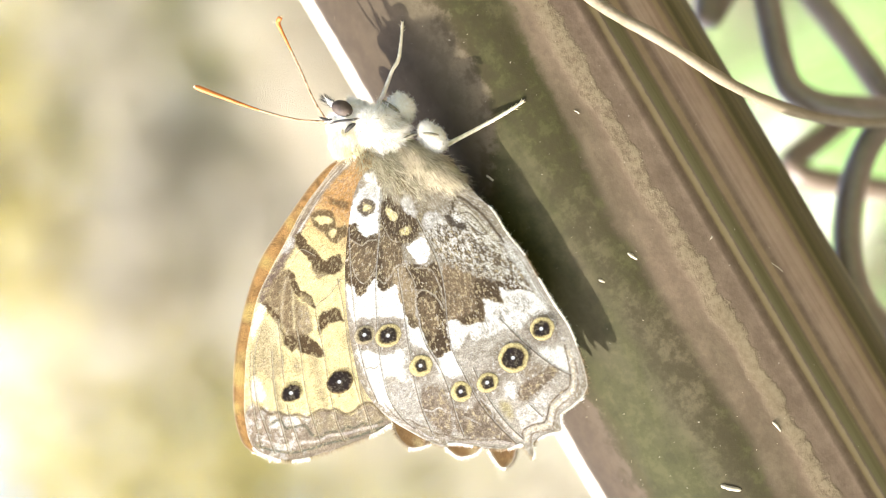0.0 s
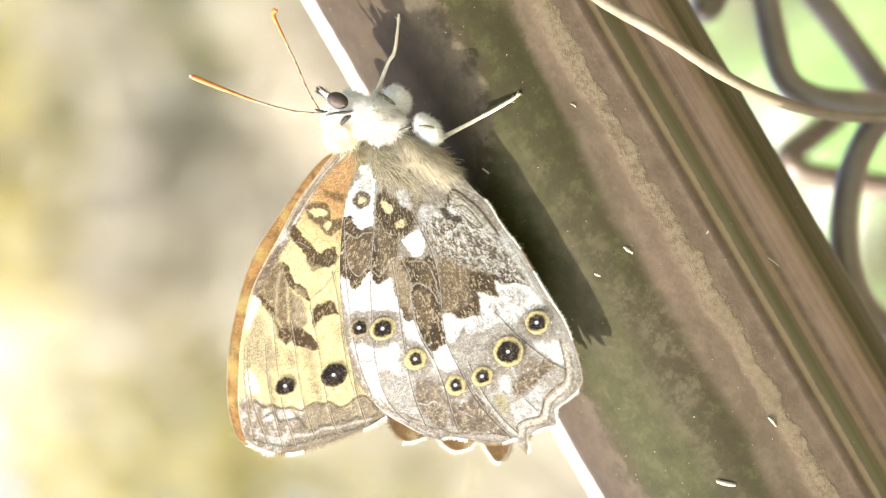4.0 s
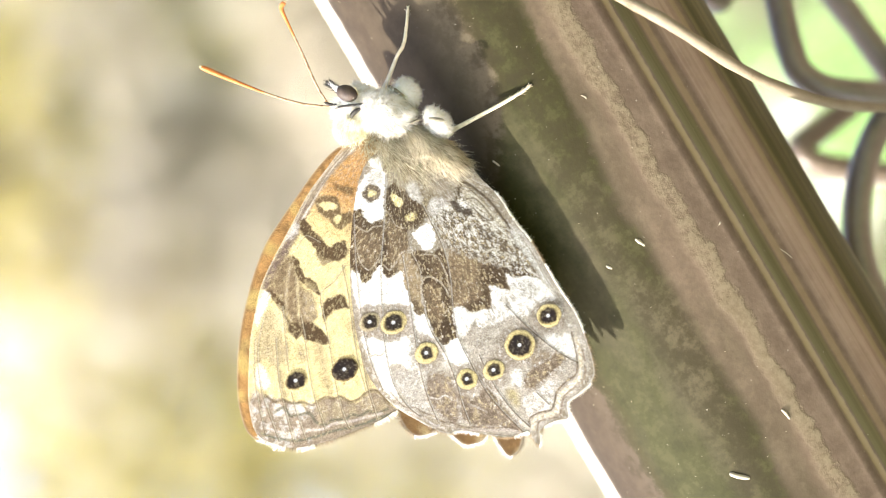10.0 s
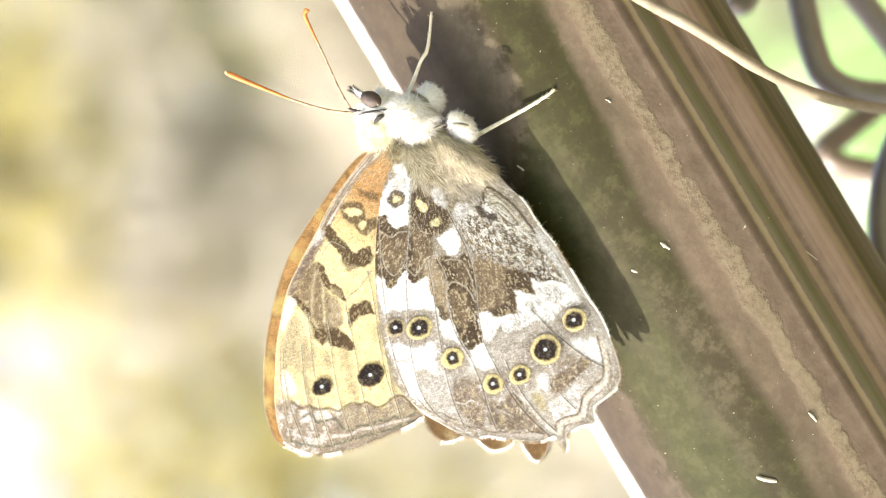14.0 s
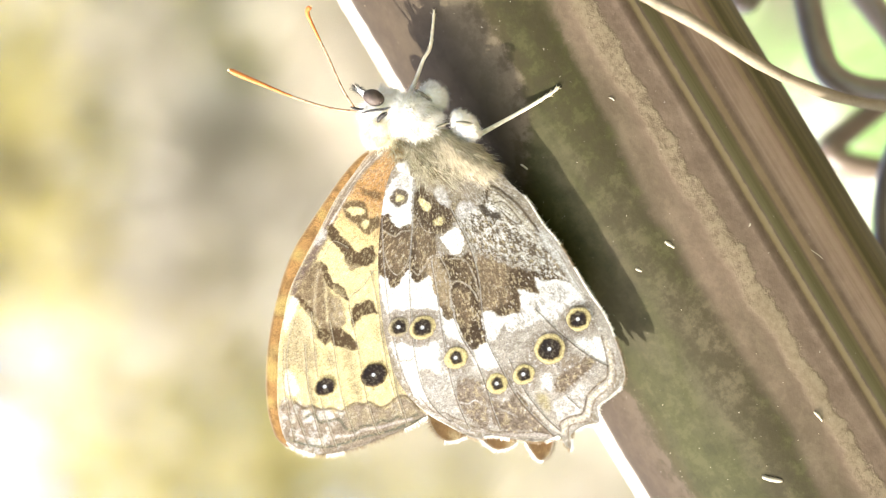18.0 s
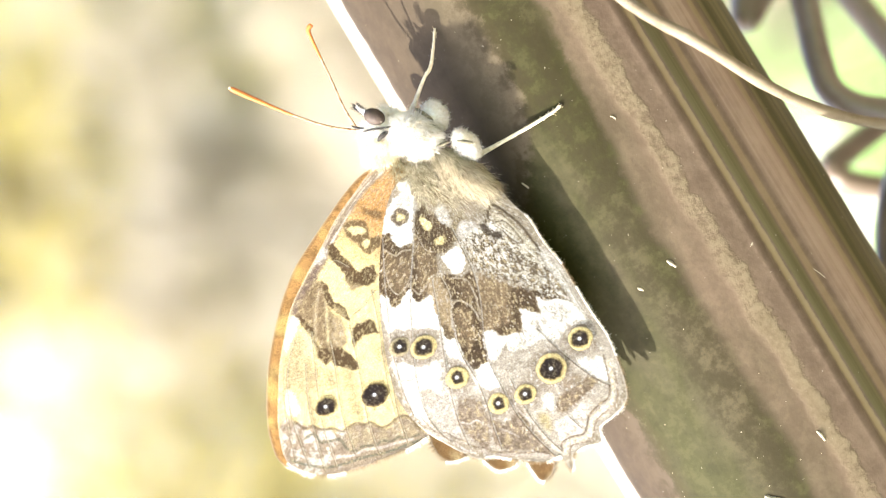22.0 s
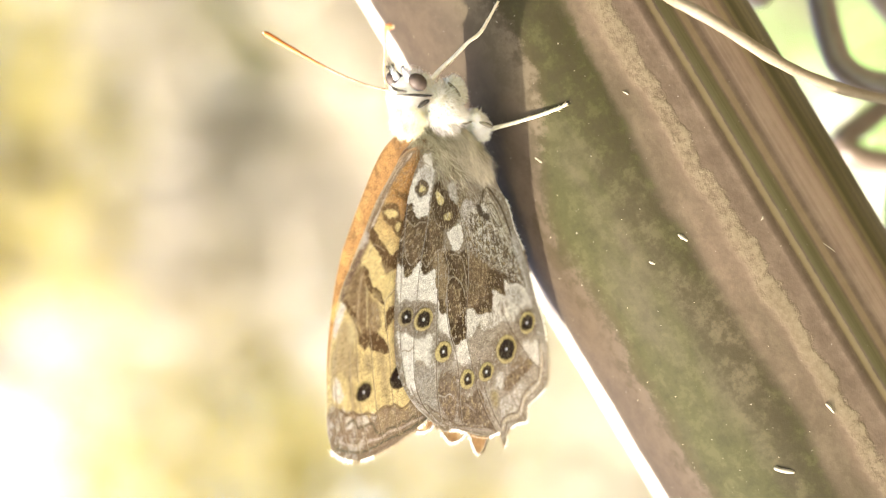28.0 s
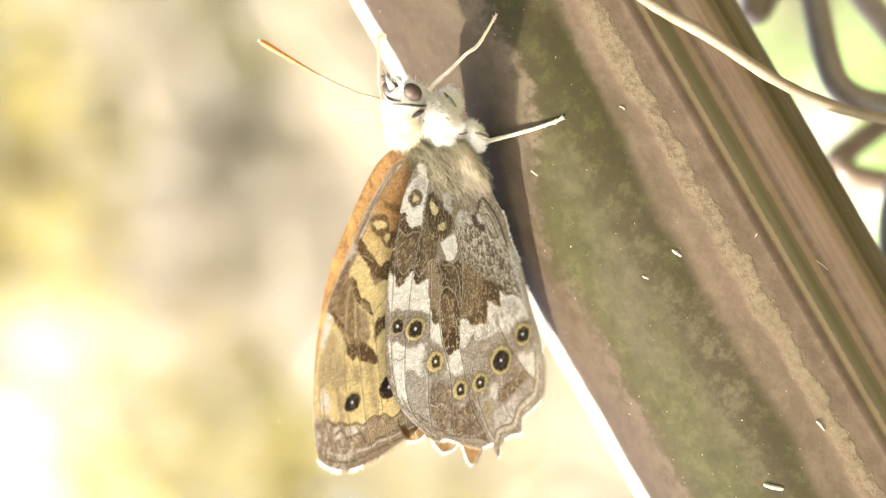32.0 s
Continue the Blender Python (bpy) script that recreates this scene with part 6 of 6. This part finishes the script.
ANT_A = antenna([(6.37, 1.4, 5.26), (7.89, 0.6, 7.51), (10.17, -0.4, 9.91), (12.97, -1.2, 12.31), (15.31, -1.8, 14.22)])
ANT_B = antenna([(6.41, 2.2, 5.02), (8.79, 2.6, 5.07), (12.07, 2.8, 4.7), (15.39, 2.8, 4.43), (17.07, 2.6, 4.26), (17.43, 2.4, 3.71)])


def leg(points, radii, label=""):
    path = spline(np.array(points) * MM, 8)
    ob = tube_part("leg", path, lambda s: np.interp(s, np.linspace(0, 1, len(radii)), radii) * MM, LEG_M, fly, label, 10)
    rng = np.random.default_rng(len(points) + int(path[0][0] * 1e6) % 97)
    pick = rng.integers(4, len(path) - 1, 160)
    off = rng.normal(0, 1, (160, 3))
    off /= np.linalg.norm(off, axis=1)[:, None]
    t = np.gradient(path, axis=0)[pick]
    t /= np.linalg.norm(t, axis=1)[:, None]
    hairs("leg_scales", path[pick] + off * 0.00015, t * 0.9 + off * 0.5, 0.0003, 0.00003, LEG_M, ob, "", 9, 0.2, 0.1)
    # a foot with two claws
    end, way = path[-1], (path[-1] - path[-3])
    way /= np.linalg.norm(way)
    hairs("claw", [end, end], [way + np.array([0.5, 0.4, 0]), way - np.array([0.5, -0.4, 0])], 0.0004, 0.00006, BLACK_M, ob, "", 10, 0.05, 0.1)
    return ob


LEG_FRONT = leg([(4.26, 1.6, 0.99), (5.29, 1.2, -0.27), (5.86, 0.4, -1.14), (7.26, -0.6, -2.94), (7.85, -0.6, -3.98), (9.23, 0, -5.1), (11.03, 0.8, -6.33)], (0.28, 0.26, 0.22, 0.17, 0.17, 0.14, 0.11), "pale front leg gripping the rail")
LEG_MID = leg([(-1.42, 1.4, -2.99), (-1.57, 0.7, -4.05), (-1.65, 0.1, -4.89), (-1.8, -0.9, -7.2), (-1.9, -1.55, -9.66), (-1.89, -1.8, -11.55), (-1.76, -1.87, -12.5)], (0.27, 0.26, 0.22, 0.19, 0.17, 0.13, 0.10), "pale middle leg gripping the rail")
for p, size, seed in (((3.67, 0.8, -1.88), (1.6, 1.1, 1.2), 201), ((-0.35, 0.0, -3.0), (1.8, 1.1, 1.1), 211)):
    part("leg_base", blob(tuple(0.85 * s * MM for s in size), 0, seed), EYELID_M, fly, "hairy white leg base", at_mm(p, -10))
    coat("leg_base_hair", p, tuple(0.85 * q for q in size), -10, 1600, 0.5, COLLAR_HAIR, seed, (-0.2, -0.05, -0.35), 0.9, 0.026, clump=0.4)


for a, b, r in (((5.2, -0.3, -0.64), (3.26, -0.45, -1.54), 0.20), ((0.37, -1.2, -2.39), (-0.66, -1.45, -3.68), 0.22), ((0.93, -0.6, -0.3), (0.67, -0.9, -1.8), 0.14)):
    mid = (np.array(a) + np.array(b)) / 2 + np.array([0, -0.12, 0])
    tube_part("dark_streak", spline([np.array(a) * MM, mid * MM, np.array(b) * MM], 8), lambda s: r * MM * math.sin(0.25 + 2.6 * s), GREY_SCALES, fly, "greyish olive streak", sides=8)


# ---- the midge that passes ----
midge = thing("flying_midge", pose(1.5, 0.2, 1.3), "tiny pale midge in flight", "insect")
part("body", blob((0.0013, 0.0005, 0.0005), 0.2, 7, 12, 8), EYELID_M, midge)
for s in (-1, 1):
    bmw = bmesh.new()
    q = [bmw.verts.new((x * MM, s * y * MM, z * MM)) for x, y, z in ((0.3, 0.1, 0.3), (0.8, 1.4, 0.7), (0.4, 2.3, 1.0), (-0.4, 2.0, 0.9), (-0.3, 0.6, 0.4))]
    bmw.faces.new(q)
    part("wing", bmw, EYELID_M, midge)


def motions():
    walk(fly, [
        (0.00, pose(0.01129, -0.01760, 1.21655, 0.00, -0.00, 0.00)),
        (24.00, pose(0.01129, -0.01760, 1.21655, 0.00, -0.00, 0.00)),
        (24.12, pose(0.01102, -0.01778, 1.21672, 18.24, 3.00, -2.23)),
        (24.72, pose(0.01102, -0.01778, 1.21672, 18.24, 3.00, -2.23)),
        (24.80, pose(0.01063, -0.01793, 1.21612, 32.31, 4.63, -10.38)),
        (25.00, pose(0.01087, -0.01840, 1.21621, 31.86, 8.28, -18.88)),
        (25.50, pose(0.01087, -0.01840, 1.21621, 31.86, 8.28, -18.88)),
        (27.50, pose(0.01096, -0.01817, 1.21638, 32.16, 14.87, -22.01)),
        (30.00, pose(0.01096, -0.01817, 1.21638, 32.16, 14.87, -22.01)),
        (32.00, pose(0.01108, -0.01830, 1.21640, 30.42, 14.15, -21.28)),
    ])
    walk(fw_info["ob"], [
        (0.00, pose(0.00000, 0.00060, 0.00005, 5.00, -0.00, 0.00)),
        (24.00, pose(0.00000, 0.00060, 0.00005, 5.00, -0.00, 0.00)),
        (24.12, pose(0.00000, 0.00061, 0.00014, 5.03, -1.98, -0.97)),
        (24.72, pose(0.00000, 0.00061, 0.00014, 5.03, -1.98, -0.97)),
        (24.80, pose(-0.00020, 0.00045, -0.00003, 5.32, -2.99, -0.83)),
        (25.00, pose(-0.00014, 0.00047, 0.00053, 5.32, -5.73, -0.74)),
        (25.50, pose(-0.00014, 0.00047, 0.00053, 5.32, -5.73, -0.74)),
        (27.50, pose(-0.00061, 0.00060, 0.00029, 5.29, -7.11, -0.73)),
        (30.00, pose(-0.00061, 0.00060, 0.00029, 5.29, -7.11, -0.73)),
        (32.00, pose(-0.00054, 0.00099, 0.00057, 5.24, -8.47, -0.89)),
    ])
    walk(ffw_info["ob"], [
        (0.00, pose(0.00000, 0.00420, 0.00000, 10.20, -0.00, 3.50)),
        (24.00, pose(0.00000, 0.00420, 0.00000, 10.20, -0.00, 3.50)),
        (24.12, pose(0.00042, 0.00464, -0.00069, 12.80, -1.58, -1.24)),
        (24.72, pose(0.00042, 0.00464, -0.00069, 12.80, -1.58, -1.24)),
        (24.80, pose(0.00061, 0.00457, -0.00141, 13.35, -3.51, -3.79)),
        (25.00, pose(-0.00014, 0.00418, -0.00089, 12.36, -5.76, -1.40)),
        (25.50, pose(-0.00014, 0.00418, -0.00089, 12.36, -5.76, -1.40)),
        (27.50, pose(-0.00010, 0.00441, -0.00058, 12.62, -10.04, -4.37)),
        (30.00, pose(-0.00010, 0.00441, -0.00058, 12.62, -10.04, -4.37)),
        (32.00, pose(-0.00095, 0.00469, -0.00072, 12.45, -7.54, -1.12)),
    ])
    walk(ANT_A, [
        (0.00, pose(0.00000, 0.00000, 0.00000, 0.00, -0.00, 0.00)),
        (24.00, pose(-0.00009, 0.00092, -0.00005, 10.49, 1.12, 0.44)),
        (24.12, pose(0.00003, 0.00034, -0.00012, 8.36, 0.44, 3.79)),
        (24.72, pose(0.00003, 0.00034, -0.00012, 8.36, 0.44, 3.79)),
        (24.80, pose(0.00098, -0.00384, 0.00144, -22.05, 5.73, 17.20)),
        (25.00, pose(0.00193, -0.00549, 0.00311, -36.79, 12.22, 24.05)),
        (25.50, pose(0.00211, -0.00570, 0.00345, -39.59, 13.41, 24.83)),
        (27.50, pose(0.00218, -0.00565, 0.00310, -37.67, 11.64, 25.63)),
        (30.00, pose(0.00218, -0.00565, 0.00310, -37.67, 11.64, 25.63)),
        (32.00, pose(0.00219, -0.00565, 0.00307, -37.54, 11.52, 25.72)),
    ])
    walk(ANT_B, [
        (0.00, pose(0.00000, 0.00000, 0.00000, 0.00, -0.00, 0.00)),
        (24.00, pose(-0.00012, 0.00124, -0.00024, 10.61, 0.81, -2.53)),
        (24.12, pose(-0.00002, 0.00119, -0.00034, 8.79, -0.40, -3.73)),
        (24.72, pose(-0.00002, 0.00119, -0.00034, 8.79, -0.40, -3.73)),
        (24.80, pose(0.00003, 0.00148, -0.00047, -17.50, -11.88, -28.27)),
        (25.00, pose(0.00005, 0.00159, -0.00052, -29.76, -20.87, -38.41)),
        (25.50, pose(0.00008, 0.00158, -0.00055, -31.86, -22.94, -39.99)),
        (27.50, pose(0.00016, 0.00177, -0.00065, -29.27, -21.96, -40.60)),
        (30.00, pose(0.00016, 0.00177, -0.00065, -29.27, -21.96, -40.60)),
        (32.00, pose(0.00016, 0.00178, -0.00066, -29.10, -21.90, -40.60)),
    ])
    walk(LEG_FRONT, [
        (0.00, pose(-0.00000, 0.00240, -0.00000, 0.00, -0.00, 0.00)),
        (24.00, pose(0.00008, 0.00221, 0.00013, 0.73, 0.67, 0.58)),
        (24.12, pose(0.00038, 0.00199, -0.00057, -16.50, -0.30, 4.25)),
        (24.72, pose(0.00038, 0.00199, -0.00057, -16.50, -0.30, 4.25)),
        (24.80, pose(0.00052, 0.00087, -0.00053, -26.03, 3.45, 17.13)),
        (25.00, pose(0.00054, -0.00012, -0.00073, -21.26, 4.80, 31.03)),
        (25.50, pose(0.00053, -0.00012, -0.00074, -21.28, 4.77, 31.04)),
        (27.50, pose(0.00134, 0.00066, -0.00007, -33.55, 21.01, 14.22)),
        (30.00, pose(0.00134, 0.00066, -0.00007, -33.55, 21.01, 14.22)),
        (32.00, pose(0.00118, 0.00079, -0.00018, -31.95, 20.63, 13.49)),
    ])
    walk(LEG_MID, [
        (0.00, pose(-0.00000, 0.00240, -0.00000, 0.00, -0.00, 0.00)),
        (24.00, pose(-0.00019, 0.00296, -0.00036, -2.99, -0.74, 0.42)),
        (24.12, pose(-0.00033, 0.00388, -0.00181, -26.10, -3.68, 4.53)),
        (24.72, pose(-0.00033, 0.00388, -0.00181, -26.10, -3.68, 4.53)),
        (24.80, pose(-0.00023, 0.00529, -0.00241, -45.78, 6.47, 4.60)),
        (25.00, pose(-0.00104, 0.00539, -0.00277, -45.83, 9.02, 12.04)),
        (25.50, pose(-0.00105, 0.00538, -0.00277, -45.83, 9.01, 12.06)),
        (27.50, pose(-0.00090, 0.00473, -0.00261, -45.67, 6.44, 16.62)),
        (30.00, pose(-0.00090, 0.00473, -0.00261, -45.67, 6.44, 16.62)),
        (32.00, pose(-0.00101, 0.00486, -0.00252, -43.68, 5.99, 16.03)),
    ])
    walk(head, [
        (0.00, pose(0.00000, -0.00000, -0.00000, 0.00, -0.00, 0.00)),
        (23.90, pose(0.00000, -0.00000, -0.00000, 0.00, -0.00, 0.00)),
        (24.12, pose(0.00002, -0.00002, -0.00002, 0.00, -0.00, 0.00)),
        (24.40, pose(0.00002, -0.00002, -0.00002, 0.00, -0.00, 0.00)),
        (24.70, pose(0.00002, -0.00002, -0.00002, 0.00, -0.00, 0.00)),
        (24.80, pose(0.00011, -0.00011, -0.00013, 0.00, -0.00, 0.00)),
        (24.90, pose(0.00012, -0.00012, -0.00014, 0.00, -0.00, 0.00)),
        (25.00, pose(0.00016, -0.00016, -0.00020, 0.00, -0.00, 0.00)),
        (25.50, pose(0.00017, -0.00017, -0.00021, 0.00, -0.00, 0.00)),
        (27.50, pose(0.00017, -0.00017, -0.00021, 0.00, -0.00, 0.00)),
        (29.00, pose(0.00017, -0.00017, -0.00021, 0.00, -0.00, 0.00)),
        (30.00, pose(0.00017, -0.00017, -0.00021, 0.00, -0.00, 0.00)),
        (32.00, pose(0.00017, -0.00017, -0.00021, 0.00, -0.00, 0.00)),
    ])
    away = pose(0.5, 0.6, 1.6)
    walk(midge, [(0, away), (2.6, away),
                 (2.80, pose(0.0215, 0.0000, 1.2635, 0, 0, 20)),
                 (2.90, pose(0.0216, 0.0000, 1.2509, 20, 0, 40)),
                 (3.00, pose(0.0252, 0.0000, 1.2431, 40, 10, 70)),
                 (3.10, pose(0.0154, 0.0100, 1.2485, 30, 20, 90)),
                 (3.20, pose(0.0045, 0.0200, 1.2553, 10, 20, 110)),
                 (3.30, pose(-0.0091, 0.0300, 1.2701, 0, 0, 140)),
                 (3.5, away), (5.5, away),
                 (5.70, pose(-0.0117, 0.0000, 1.2577, 0, 0, 20)),
                 (5.80, pose(0.0034, -0.0050, 1.2464, 20, 0, 40)),
                 (5.90, pose(0.0195, -0.0100, 1.2415, 40, 10, 70)),
                 (6.00, pose(0.0293, -0.0150, 1.2235, 40, 10, 70)),
                 (6.10, pose(0.0379, -0.0150, 1.2103, 40, 10, 70)),
                 (6.4, away), (29.5, away),
                 (29.80, pose(0.0540, 0.0300, 1.2600, 0, 0, 20)),
                 (29.90, pose(0.0353, 0.0300, 1.2494, 20, 0, 40)),
                 (30.00, pose(0.0512, 0.0300, 1.2321, 40, 10, 70)),
                 (30.3, away), (32, away)])


motions()
